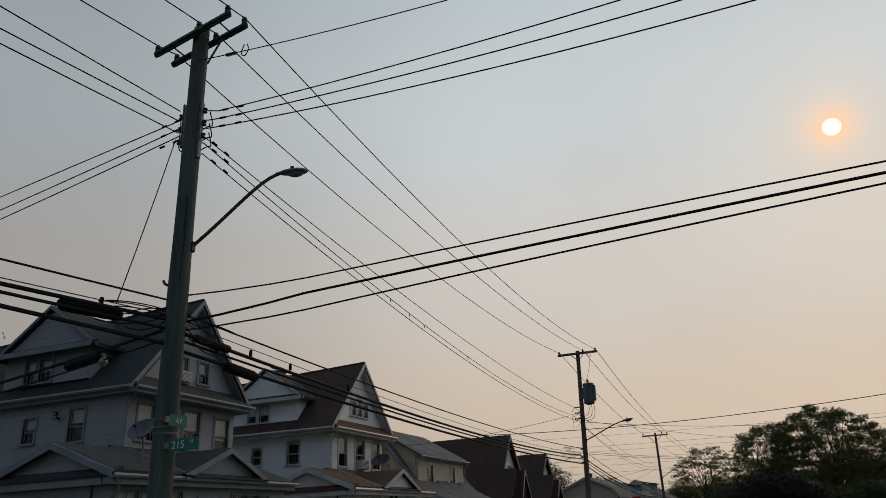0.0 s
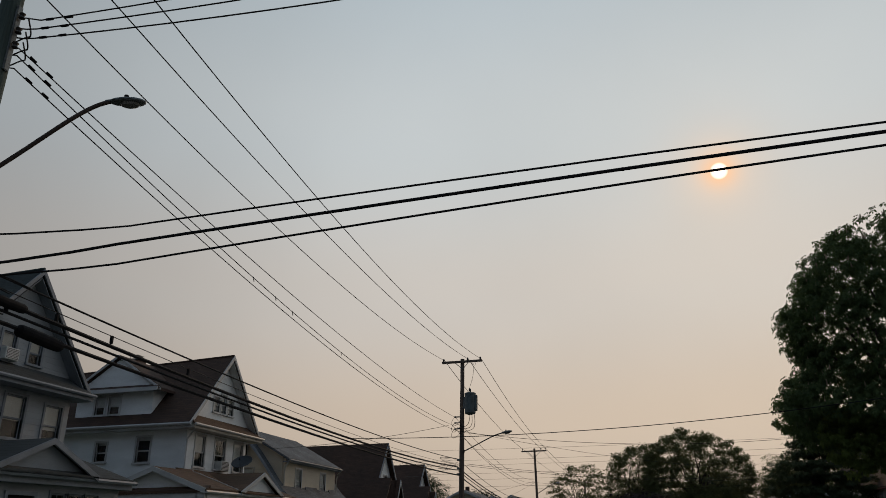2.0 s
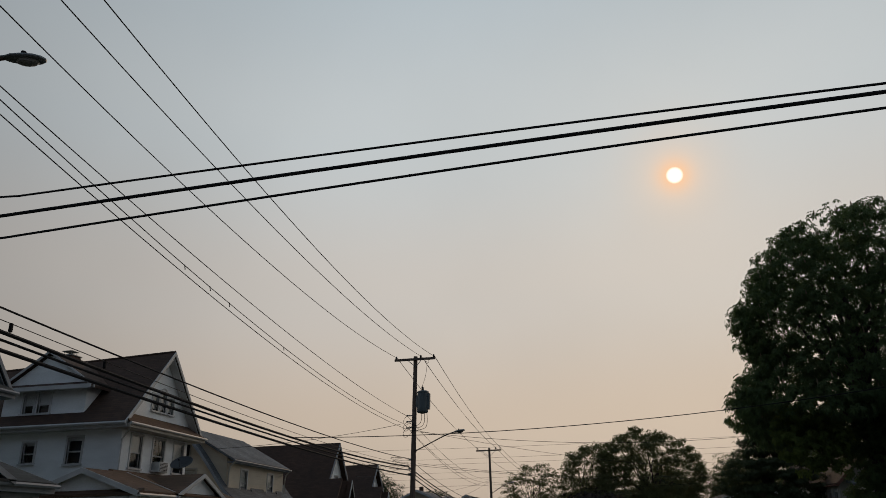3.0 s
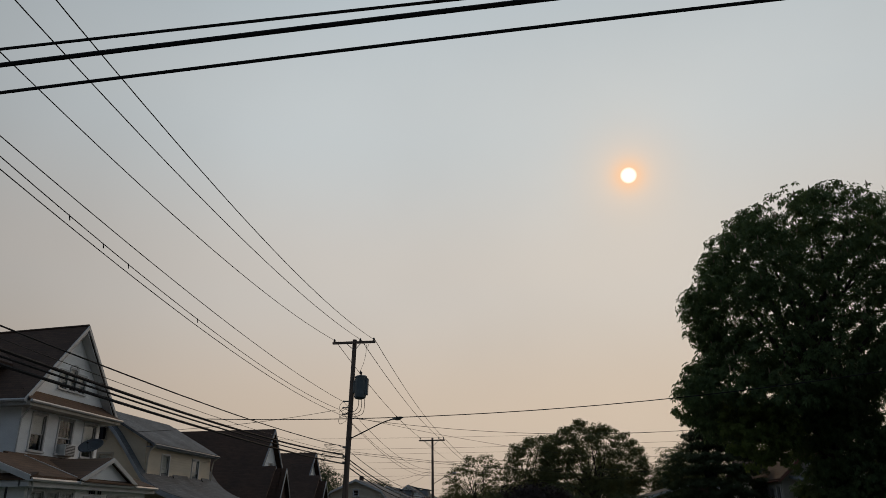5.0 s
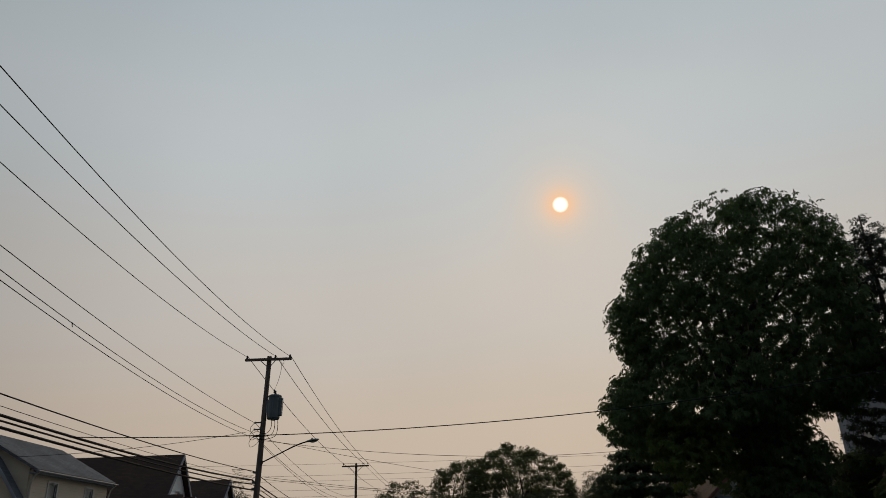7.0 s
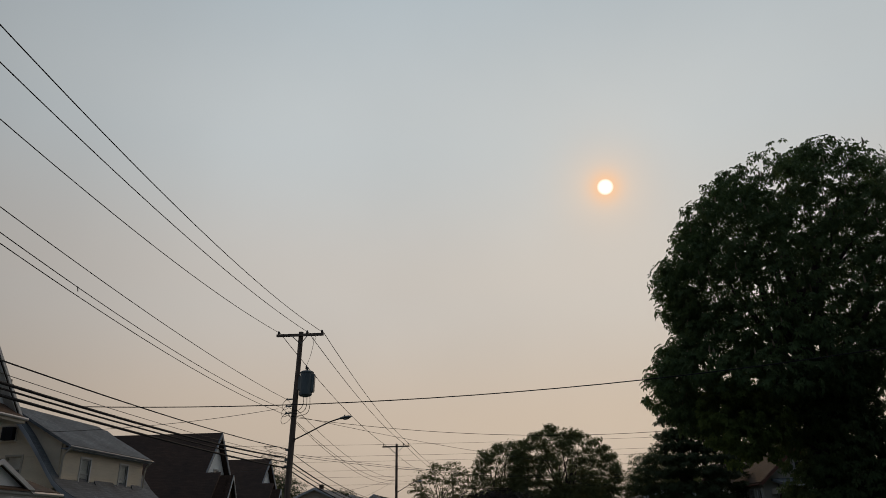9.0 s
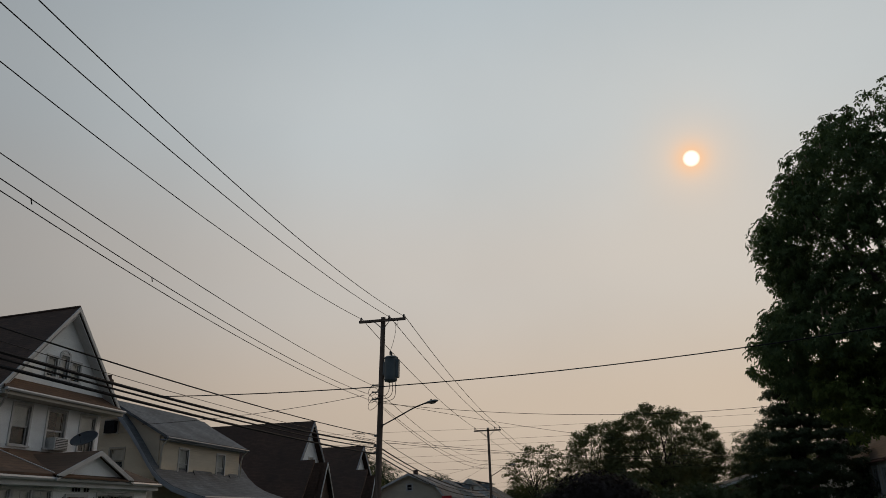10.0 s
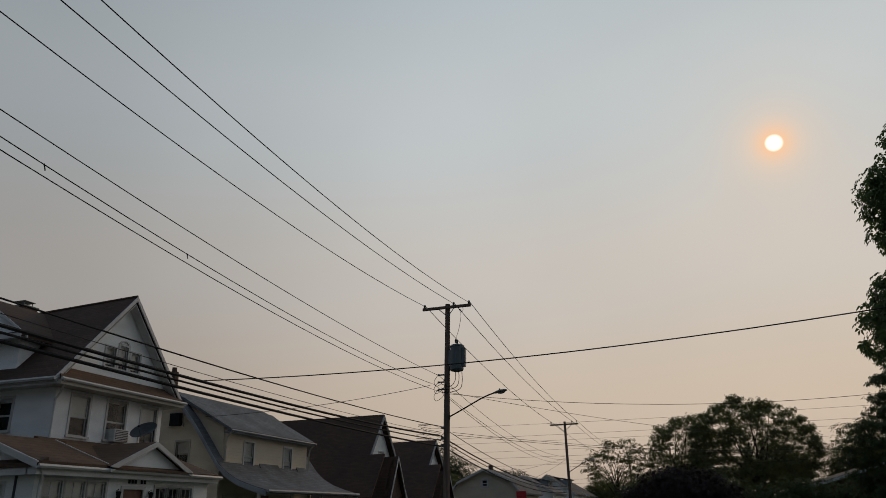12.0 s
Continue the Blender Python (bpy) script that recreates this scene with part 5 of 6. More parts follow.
part("primary_lead", tube_bm(smooth([(0.75, -0.2, 11.05), (0.86, -0.2, 10.9), (0.8, -0.2, 10.75), (0.72, -0.2, 10.9)]), 0.011, 5), "wire", pole2)
for k, x in enumerate((0.45, 0.62, 0.78)):
    part("secondary_lead", tube_bm(smooth([(x, -0.2, 8.0), (x + 0.05, -0.25, 7.5 - 0.1 * k), (x - 0.1, -0.25, 7.2 - 0.12 * k), (0.1, -0.22, 7.15 - 0.15 * k), (-0.25, -0.2, 7.3 - 0.2 * k)]), 0.016, 5), "black", pole2)
for z in (7.75, 7.4, 7.05):
    part("clevis", soft_box(-0.42, -0.1, -0.05, 0.05, z - 0.03, z + 0.03, 0.008), "steel", pole2)
    part("spool_insulator", lathe([(0.03, -0.05), (0.05, -0.04), (0.03, 0), (0.05, 0.04), (0.03, 0.05)], 8, (-0.42, 0, z)), "porcelain", pole2)
    part("drip_loop", tube_bm(smooth([(-0.42, -0.1, z), (-0.6, -0.15, z - 0.3), (-0.5, -0.15, z - 0.55), (-0.2, -0.15, z - 0.4), (0.0, -0.2, z - 0.1)]), 0.012, 5), "black", pole2)
lamp_arm(pole2, (0.14, -0.08, 5.72), 2.45, 0.80, -16, 0.035, 0.95)
for z in (5.25, 4.75, 4.45):
    part("cable_clamp", soft_box(-0.26, -0.08, -0.12, 0.12, z - 0.05, z + 0.05, 0.01), "steel", pole2)
rnd = random.Random(5)
for k in range(7):
    z = 5.3 - 0.1 * k
    part("cable_loop", tube_bm(smooth([(-0.2, -0.15, z), (-0.55, -0.5 - 0.1 * k, z + rnd.uniform(-0.1, 0.15)), (-0.75 - rnd.random() * 0.5, -0.9, z + rnd.uniform(-0.15, 0.1)), (-0.35, -1.3, z - 0.1)]), 0.008, 5), "black", pole2)

# the pole leans a little, with all that it carries
for o in pole2.children_recursive:
    if not o.name.startswith("shaft"):
        for v in o.data.vertices:
            v.co.x += 0.40 * v.co.z / 11.4
A2 = [a + Vector((0.39, 0, 0)) for a in A2]

# third pole
pole3 = pole(P3, 9.55, 0.15, 0.11, (0.05, 0.0), "wood_brown", "brown wooden utility pole far down the avenue")
A3 = crossarm(pole3, 9.27, 2.75, 0, -0.15, "wood_brown", (-1.25, 0.75, 1.25))
for s in (-1, 1):
    brace(pole3, (s * 0.7, -0.2, 9.2), (0.0, -0.1, 8.6))
lamp_arm(pole3, (0.12, 0.1, 4.9), 2.4, 1.0, 40, 0.035)
# poles that carry the wires on, south, east and west of the crossing
pole0 = pole(P0, 11.0, 0.18, 0.14, (0, 0), "wood_pole", "weathered wooden utility pole south of the crossing")
A0 = crossarm(pole0, 10.8, 2.35, 8, 0.2, "arm_wood", (-1.05, 0.3, 1.05))
pole(PE_, 10.2, 0.18, 0.14, (0, 0), "wood_pole", "weathered wooden utility pole across the avenue")
pole(PW_, 10.2, 0.18, 0.14, (0, 0), "wood_pole", "weathered wooden utility pole down the side street")
pole4 = pole((-4.2, 124, 0), 8.4, 0.15, 0.11, (0, 0), "wood_brown", "wooden utility pole at the end of the avenue")
A4 = crossarm(pole4, 8.1, 2.5, 0, -0.15, "wood_brown", (-1.15, 0.4, 1.15))

# ---- overhead wires ----
def street(name, xa, za, xb, zb, sag, r, label, material="wire", a=10.1, b=45.4):
    return strung(name, (xa, a, za), (xb, b, zb), sag, r, label, material)


TOP, LOWV, TEL = "thin dark power line between pole tops", "thin low-voltage line along the street", "thick black telephone cable along the street"
for at, (xb, zb, sag) in zip(B1, ((-9.42, 11.28, 0.77), (-7.92, 11.29, 0.75), (-7.09, 11.23, 0.87))):
    strung("power_line", P1 + at, (xb, 45.4, zb), sag, 0.0135, TOP)
for a, b in zip(A2, A3):
    strung("power_line", P2 + a, P3 + b, 0.5, 0.018, TOP)
for a, b in zip(A3, A4):
    strung("power_line", P3 + a, Vector((-4.2, 124, 0)) + b, 0.75, 0.016, TOP)
for a, b in zip(A1, A0):
    strung("power_line", P1 + a, P0 + b, 0.4, 0.013, TOP)
S_END, S_X = ((7.72, 8.60, 0.53), (7.3, 8.46, 0.76), (6.9, 8.22, 0.76)), (-8.72, -8.95, -8.6)
for k, (z2, z1, sag) in enumerate(S_END):
    street("service_line", -8.33, z1, S_X[k], z2, sag, 0.011, LOWV)
    strung("service_line", (S_X[k], 45.6, z2), P3 + Vector((-0.2, 0, 6.3 - 0.3 * k)), 0.9, 0.012, LOWV)
# short ties hanging between the two lower lines
for y in (18.6, 20.0, 21.2, 25.5):
    k = (y - 10.1) / 35.3
    za = 8.46 - 1.16 * k - 4 * 0.77 * k * (1 - k)
    strung("wire_tie", (-8.33 - 0.62 * k, y, za + 0.03), (-8.33 - 0.62 * k, y + 0.05, za - 0.09), 0, 0.012, "small tie hanging from a low-voltage line")
for za, xb, zb, sag in ((9.10, -13.6, 9.27, -0.1), (8.88, -14.0, 9.07, 0.29), (8.62, -13.75, 9.1, 0.39)):
    strung("service_line", (-8.7, 9.8, za), (xb, -28, zb), sag, 0.012, "low-voltage line running back along the street")
for ya, za, yb, zb, sag in ((9.98, 9.05, 14.6, 9.14, 0.0), (9.95, 8.84, 14.0, 8.6, 0.35), (9.86, 8.59, 14.6, 8.5, 0.34)):
    strung("service_line", (-8.7, ya, za), (-40, yb, zb), sag, 0.012, "low-voltage line over the side street")
for ya, za, yb, zb, sag in ((10.15, 9.14, 9.4, 9.36, 0.42), (10.1, 8.93, 9.5, 8.95, 0.44), (10.1, 8.75, 9.4, 8.5, 0.52)):
    strung("service_line", (-8.1, ya, za), (11.9, yb, zb), sag, 0.012, "low-voltage line crossing the avenue")
strung("service_line", (-8.25, 9.64, 10.02), (11.9, 9.26, 10.15), 0.66, 0.010, "thin line crossing the avenue from the pole top")
strung("strain_insulator", (-7.55, 9.63, 9.93), (-7.32, 9.62, 9.905), 0, 0.035, "small dark strain insulator on the crossing line", "porcelain")
part("jumper_loop", tube_bm(smooth([(1.28, -0.24, 10.04), (1.22, -0.24, 9.86), (1.3, -0.24, 9.78), (1.38, -0.24, 9.9), (1.34, -0.24, 10.03)]), 0.011, 5), "wire", pole1)
for y, z, x in ((10.15, 9.14, -8.1), (10.1, 8.93, -8.1), (10.1, 8.75, -8.1), (10.1, 8.60, -8.33), (10.1, 8.46, -8.33), (10.1, 8.22, -8.33)):
    part("wire_lead", tube_bm([(0.05, 0.12, z - 0.02), ((x + 8.42) * 0.6, 0.2, z - 0.01), (x + 8.42 + 0.01, y - 9.86, z)], 0.012, 5), "wire", pole1)
# dead-end grips on the low-voltage lines by the corner pole
GRIPS = [(Vector((-8.75, 9.97, z)), Vector((-0.985, 0.15, 0.0))) for z in (9.05, 8.84, 8.59)]
GRIPS += [(Vector((-8.1, y, z)), Vector((0.992, -0.035, -0.10))) for y, z in ((10.15, 9.14), (10.1, 8.93), (10.1, 8.75))]
GRIPS += [(Vector((-8.3, 10.2, z)), Vector((-0.013, 0.99, -0.1))) for z in (8.60, 8.44, 8.2)]
for at, d in GRIPS:
    for q in (0.12, 0.5):
        strung("wire_grip", at + d * q, at + d * (q + 0.13), 0, 0.022, "dark clamp gripping a low-voltage line", "black")
# twisted drop from the rack down to the cable strand
strung("drop_wire", (-8.7, 9.75, 8.45), (-9.53, 9.6, 5.3), 0.06, 0.010, "twisted drop wire hanging from the pole")
# heavy cables across the avenue, brought in from their guard to the pole
for ya, za, yb, zb, sag, r, zp in ((10.78, 5.55, 9.66, 5.28, -0.09, 0.0135, 5.36), (10.65, 5.20, 9.36, 5.17, -0.07, 0.021, 4.88), (10.63, 4.845, 9.88, 5.315, -0.12, 0.0145, 4.73)):
    pts = [p for p in sagged((-8.3, ya, za), (11.9, yb, zb), sag, 40)][4:]
    a = P1 + Vector((0.1, 0.12, zp))
    ob = tagged(part("crossing_cable", tube_bm([Vector((0, 0, 0)), (pts[0] - a) * 0.3 - Vector((0, 0, 0.02)), (pts[0] - a) * 0.7 - Vector((0, 0, 0.02))] + [p - a for p in pts], r, 6), "cable"), "black cable crossing the avenue", "cable", "overhead wires")
    ob.location = a
# communication cables along the street
for xa, za, xb, zb, sag, r in ((-8.42, 5.05, -8.64, 5.29, 0.32, 0.018), (-8.36, 4.68, -8.71, 4.88, 0.38, 0.036), (-8.42, 4.57, -8.66, 4.66, 0.33, 0.024), (-8.55, 4.44, -8.6, 4.38, 0.26, 0.036)):
    street("telephone_cable", xa, za, xb, zb, sag, r, TEL, "cable")
    strung("telephone_cable", (xb, 45.6, zb), P3 + Vector((-0.2, -0.1, zb - 1.3)), 0.7, r * 0.9, TEL, "cable")
street("messenger_strand", -8.36, 4.86, -8.71, 4.98, 0.34, 0.008, "thin strand that carries the cables", "wire")
for za, zb, sag, r in ((5.24, 5.47, 0.37, 0.018), (4.98, 5.05, 0.35, 0.009), (4.90, 4.97, 0.35, 0.036), (4.74, 5.2, 0.3, 0.028), (4.48, 5.7, 0.25, 0.036)):
    strung("telephone_cable", (-8.5, 9.72, za), (-14.0, -27.8, zb), sag, r, TEL, "cable")
for za, zb, r in ((4.78, 4.6, 0.03), (4.6, 4.2, 0.016)):
    strung("telephone_cable", (-8.6, 9.9, za), (-39.8, 14.6, zb), 0.5, r, "black cable towards the side street", "cable")


def splice_case(a, b, r, label):
    a, b = Vector(a), Vector(b)
    d = (b - a).normalized()
    pts = [a - d * 0.06, a, a + d * 0.05] + [a.lerp(b, k / 8) for k in range(1, 8)] + [b - d * 0.05, b, b + d * 0.06]
    rr = [0.35 * r, 0.9 * r, r] + [r * (1.0 + 0.05 * (k % 2)) for k in range(7)] + [r, 0.9 * r, 0.35 * r]
    ob = part("splice_case", tube_bm([p - a for p in pts], rr, 12), "black")
    ob.location = a
    return tagged(ob, label, "cable box", "cable boxes")


splice_case((-8.55, 11.45, 4.385), (-8.55, 12.35, 4.335), 0.10, "black splice case on the lowest telephone cable")
splice_case((-8.38, 10.35, 4.68), (-8.39, 11.3, 4.66), 0.075, "black splice case on a telephone cable by the pole")
splice_case((-9.02, 9.2, 4.93), (-9.3, 8.3, 4.93), 0.12, "long black splice case on the telephone cables")
splice_case((-10.4, 10.2, 4.58), (-11.35, 10.35, 4.52), 0.085, "black splice case on the side-street cable")
globe = tagged(part("glass_globe", lathe([(0.02, 0.16), (0.035, 0.15), (0.03, 0.09), (0.06, 0.06), (0.085, 0.0), (0.06, -0.06), (0.02, -0.085)], 12, (0, 0, 0)), "lens"), "small pale globe hanging from the cable end", "lamp")
globe.location = (-10.28, 10.17, 4.44)
# loose lashings and drop ends gathered by the pole
rnd = random.Random(8)
for k in range(9):
    a = Vector((-8.5, 9.75, rnd.uniform(4.85, 5.3)))
    b = a + Vector((rnd.uniform(-0.9, -0.35), rnd.uniform(-0.9, -0.2), rnd.uniform(-0.25, 0.15)))
    strung("lashing_wire", a, b, rnd.uniform(-0.06, 0.12), 0.011, "loose lashed wire end by the pole", "cable")
for k in range(5):
    a = Vector((-8.25, 9.95, rnd.uniform(4.6, 5.1)))
    b = a + Vector((rnd.uniform(-0.1, 0.25), rnd.uniform(0.4, 1.1), rnd.uniform(-0.3, 0.1)))
    strung("lashing_wire", a, b, rnd.uniform(-0.06, 0.12), 0.011, "loose lashed wire end by the pole", "cable")
# spacers that hold the cables apart
for x, y, z in ((-8.4, 12.0, 4.66), (-8.4, 13.4, 4.64), (-8.42, 11.0, 4.55), (-8.43, 16.0, 4.58)):
    ob = tagged(part("cable_spacer", soft_box(-0.025, 0.025, -0.03, 0.03, -0.02, 0.13, 0.01), "black"), "small black spacer strapped to the cables", "cable clamp", "cable clamps")
    ob.location = (x, y, z)
for k in (0.03, 0.075, 0.1):
    ob = tagged(part("cable_spacer", soft_box(-0.025, 0.025, -0.03, 0.03, -0.02, 0.13, 0.01), "black"), "small black spacer strapped to the cables", "cable clamp", "cable clamps")
    ob.location = (-8.6 - 5.4 * k, 9.7 - 37.5 * k, 4.89)

# house drops and far crossing lines
drops = [
    ((-8.5, 26.13, 4.364), (14.62, 25.34, 5.556), 0.598, 0.012), ((-9.1, 45.3, 7.25), (-18.5, 41.0, 5.85), 0.2, 0.012),
    ((-8.3, 45.5, 6.82), (13.0, 51.0, 6.35), 0.6, 0.012), ((-8.3, 45.5, 6.9), (9.0, 73.0, 6.3), 0.3, 0.011),
    ((-8.35, 45.4, 5.1), (-16.5, 62, 5.6), 0.3, 0.010), ((-8.1, 45.5, 5.0), (13, 75, 5.5), 0.5, 0.010), ((-8.1, 45.6, 4.9), (14, 70, 5.0), 0.5, 0.010),
    ((-70, 100, 12.7), (70, 100, 12.1), 1.2, 0.014), ((-70, 100, 11.2), (70, 100, 11.0), 1.2, 0.014), ((-70, 100, 10.5), (70, 100, 10.2), 1.1, 0.012), ((-70, 100, 9.4), (70, 100, 9.2), 1.1, 0.012), ((-70, 100, 8.6), (70, 100, 8.5), 1.1, 0.012), ((-70, 100, 6.0), (70, 100, 6.0), 1.2, 0.012), ((-70, 100, 5.3), (70, 100, 5.4), 1.0, 0.012), ((-70, 100, 7.8), (70, 100, 7.9), 1.3, 0.012), ((-8.0, 83.8, 5.4), (14, 80, 5.0), 0.3, 0.010),
    ((-7.9, 83.8, 6.1), (-14.5, 96, 4.6), 0.2, 0.010), ((-7.9, 83.8, 6.0), (12, 90, 5.5), 0.4, 0.010), ((-7.9, 83.8, 6.2), (-15.5, 84, 4.9), 0.2, 0.010),
]
for x in (-70, 70):
    pole((x, 100.12, 0), 13.0, 0.2, 0.15, (0, 0), "wood_brown", "wooden utility pole on the far cross street")
for a, b, sag, r in drops:
    strung("drop_wire", a, b, sag, r, "thin dark drop wire to a house")


# ---- trees ----
def leaf_cloud(seed, lumps, count, leaf, blades, droop, shell=0.55, gaps=0.6, wide=0.19):
    """Many small leaf sprays over rounded lumps: (x, y, z, rx, ry, rz). Each spray is a fan of blades.
    gaps: how full the crown is, from sparse (0) to closed (2), or two such values for its foot and top."""
    rng = np.random.default_rng(seed)
    L = np.array(lumps, float)
    w = (L[:, 3] * L[:, 4] + L[:, 4] * L[:, 5] + L[:, 3] * L[:, 5])
    pick = rng.choice(len(L), count, p=w / w.sum())
    d = rng.normal(size=(count, 3))
    d /= np.linalg.norm(d, axis=1)[:, None]
    rad = 1.0 - shell * rng.random(count) ** 1.7
    wob = 1 + rng.uniform(-0.12, 0.13, count) + 0.10 * np.sin(d[:, 0] * 7 + pick) * np.cos(d[:, 1] * 6 + 2 * pick) + 0.07 * np.sin(d[:, 2] * 11 + pick)
    c = L[pick, :3] + d * L[pick, 3:] * (rad * wob)[:, None]
    u, v, w = c[:, 0] - 0.3 * c[:, 1], c[:, 1], c[:, 2]
    hollow = np.sin(u * 4.4 + seed + 1.3 * np.sin(w * 2.1)) * np.sin(w * 9.6 + 1.5 * np.sin(u * 1.7)) + 0.7 * np.sin(u * 10.3 + 4.0 * w) * np.sin(w * 15.5 - 3.0 * u) + 0.25 * np.sin(v * 1.3 + seed)
    low, high = gaps if isinstance(gaps, tuple) else (gaps, gaps)
    rise = (w - w.min()) / (np.ptp(w) + 0.01)
    keep = hollow < low + (high - low) * np.minimum(1, 1.6 * rise)
    c, d, pick = c[keep], d[keep], pick[keep]
    count = len(c)
    out = d * 0.7 + np.array([0, 0, 0.45]) + rng.normal(size=(count, 3)) * 0.35
    out /= np.linalg.norm(out, axis=1)[:, None]
    ref = rng.normal(size=(count, 3))
    t1 = np.cross(out, ref)
    t1 /= np.linalg.norm(t1, axis=1)[:, None]
    t2 = np.cross(out, t1)
    size = leaf * (0.65 + 0.7 * rng.random(count))
    V, F = [], []
    for b in range(blades):
        a = 2 * math.pi * b / blades + rng.random(count) * 0.6
        u = np.cos(a)[:, None] * t1 + np.sin(a)[:, None] * t2
        s = np.cross(out, u)
        l = (size * (0.8 + 0.4 * rng.random(count)))[:, None]
        base, tip = c + u * l * 0.08, c + u * l - np.array([0, 0, 1]) * l * droop
        mid = c + u * l * 0.58 + out * l * 0.10 - np.array([0, 0, 1]) * l * droop * 0.3
        V += [base, mid + s * l * wide, tip, mid - s * l * wide]
    V = np.stack(V, 1).reshape(-1, 3)
    F = np.arange(len(V)).reshape(-1, 4)
    return V, F


def cloud_part(name, V, F, material, parent):
    me = bpy.data.meshes.new(name)
    me.from_pydata(V.tolist(), [], F.tolist())
    me.materials.append(M[material])
    ob = new(name, me)
    ob.parent = parent
    return ob


def limbs(parent, seed, height, r, targets, fork=0.35):
    rng = random.Random(seed)
    n = 8
    trunk = [(0.12 * math.sin(k * 0.9 + seed), 0.1 * math.cos(k * 0.7 + seed) - 0.1, height * k / n) for k in range(n + 1)]
    rr = [r * (1.35 if k == 0 else 1.0 - 0.75 * k / n) for k in range(n + 1)]
    part("trunk", tube_bm(trunk, rr, 12), "bark", parent)
    for tx, ty, tz in targets:
        k = rng.uniform(fork, 0.85)
        i = int(k * n)
        a = Vector(trunk[i])
        b = Vector((tx, ty, tz))
        m1 = a.lerp(b, 0.35) + Vector((rng.uniform(-0.3, 0.3), rng.uniform(-0.3, 0.3), 0.25))
        m2 = a.lerp(b, 0.7) + Vector((rng.uniform(-0.3, 0.3), rng.uniform(-0.3, 0.3), 0.2))
        q = rr[i] * 0.55
        part("limb", tube_bm([a, m1, m2, b], [q, q * 0.7, q * 0.42, q * 0.12], 7), "bark", parent)


def broadleaf(at, label, seed, height, r, lumps, count, leaf, blades, droop, material, shell=0.55, wide=0.22, gaps=0.6):
    t = thing("tree", at, label, "tree", "street trees")
    limbs(t, seed, height, r, [(l[0] * 0.8, l[1] * 0.8, l[2]) for l in lumps[::max(1, len(lumps) // 26)] if l[2] > 0.72 * height])
    V, F = leaf_cloud(seed, lumps, count, leaf, blades, droop, shell, gaps, wide)
    cloud_part("crown", V, F, material, t)
    return t


def boughs(seed, base, rows, deep, step, r0, r1, flat=0.7, inner=0.25):
    """Foliage masses over a crown: rows of (z, west edge, east edge) give its width by height, deep its half depth.
    Overlapping rounded boughs cover it all round, level by level, with some inside."""
    rng = random.Random(seed)
    out = []
    z, top = rows[0][0], rows[-1][0]
    while z <= top + 0.01:
        for (za, la, ra), (zb, lb, rb) in zip(rows, rows[1:]):
            if za <= z <= zb + 0.02:
                k = min(1, (z - za) / (zb - za))
                west, east = la + (lb - la) * k, ra + (rb - ra) * k
        cx, half = (west + east) / 2, (east - west) / 2
        dy = min(half * 0.9, deep)
        n = max(3, int(2.2 * (half + dy) * 1.45 / step))
        turn = rng.random() * 6.28
        for j in range(n):
            a = turn + 2 * math.pi * (j + rng.uniform(-0.3, 0.3)) / n
            r = rng.uniform(r0, r1)
            kx, ky = max(0.1, half - r * rng.uniform(0.85, 1.05)), max(0.1, dy - r * 0.8)
            out.append((cx + kx * math.cos(a) - base[0], ky * math.sin(a), z + rng.uniform(-0.3, 0.3) * step - 0.2 * r, r, r, r * flat))
            if rng.random() < inner:
                q = rng.uniform(0.3, 0.7)
                out.append((cx + kx * q * math.cos(a) - base[0], ky * q * math.sin(a), z - 0.2 * step, r * 1.1, r * 1.1, r * flat))
        z += step * 0.82
    return out


def flower_spikes(tree, seed, lumps, count, length):
    """Upright faded flower candles standing on the outer boughs."""
    rng = random.Random(seed)
    bm = bmesh.new()
    for k in range(count):
        x, y, z, rx, ry, rz = rng.choice(lumps)
        a, q = rng.random() * 6.28, rng.uniform(0.0, 0.6)
        b = Vector((x + rx * q * math.cos(a), y + ry * q * math.sin(a), z + rz * math.sqrt(1 - q * q) - 0.14))
        h = length * rng.uniform(0.7, 1.2)
        tip = b + Vector((rng.uniform(-0.03, 0.03), rng.uniform(-0.03, 0.03), h))
        tube(bm, [b, b.lerp(tip, 0.4), b.lerp(tip, 0.8), tip], [0.02, 0.03, 0.016, 0.004], 4, False)
    tagged(part("blossom", bm, "blossom", tree), "faded upright blossom spikes", kind="stuff")


BIG_ROWS = [(4.35, 6.38, 9.68), (4.75, 5.83, 11.6), (5.3, 5.88, 13.95), (5.8, 6.08, 14.58), (6.6, 6.88, 14.88), (7.1, 6.88, 14.98), (7.6, 6.63, 14.93), (8.4, 6.38, 14.88), (8.9, 6.68, 14.78), (9.4, 7.28, 14.68), (10.0, 7.18, 14.58), (10.6, 7.98, 14.38), (11.07, 8.28, 14.18), (11.47, 8.83, 13.78), (11.77, 9.58, 13.28), (11.92, 10.58, 12.28)]
BIG = boughs(4, (10.45, 29.8), BIG_ROWS, 3.0, 0.66, 0.36, 0.72, 0.7, 0.12)
chestnut = broadleaf((10.45, 29.8, 0), "large dense dark green horse chestnut tree beside the pavement", 3, 9.5, 0.38, BIG, 42000, 0.112, 6, 0.4, "leaf_big", 0.5, 0.25, (0.55, 0.10))
flower_spikes(chestnut, 9, BIG, 320, 0.2)
SKIRT = boughs(18, (10.47, 29.75), [(0.8, 9.2, 12.4), (2.7, 9.2, 12.75), (3.9, 9.3, 12.82), (4.7, 9.6, 12.05), (5.5, 9.6, 11.5)], 1.6, 0.6, 0.4, 0.65, 0.7, 0.5)
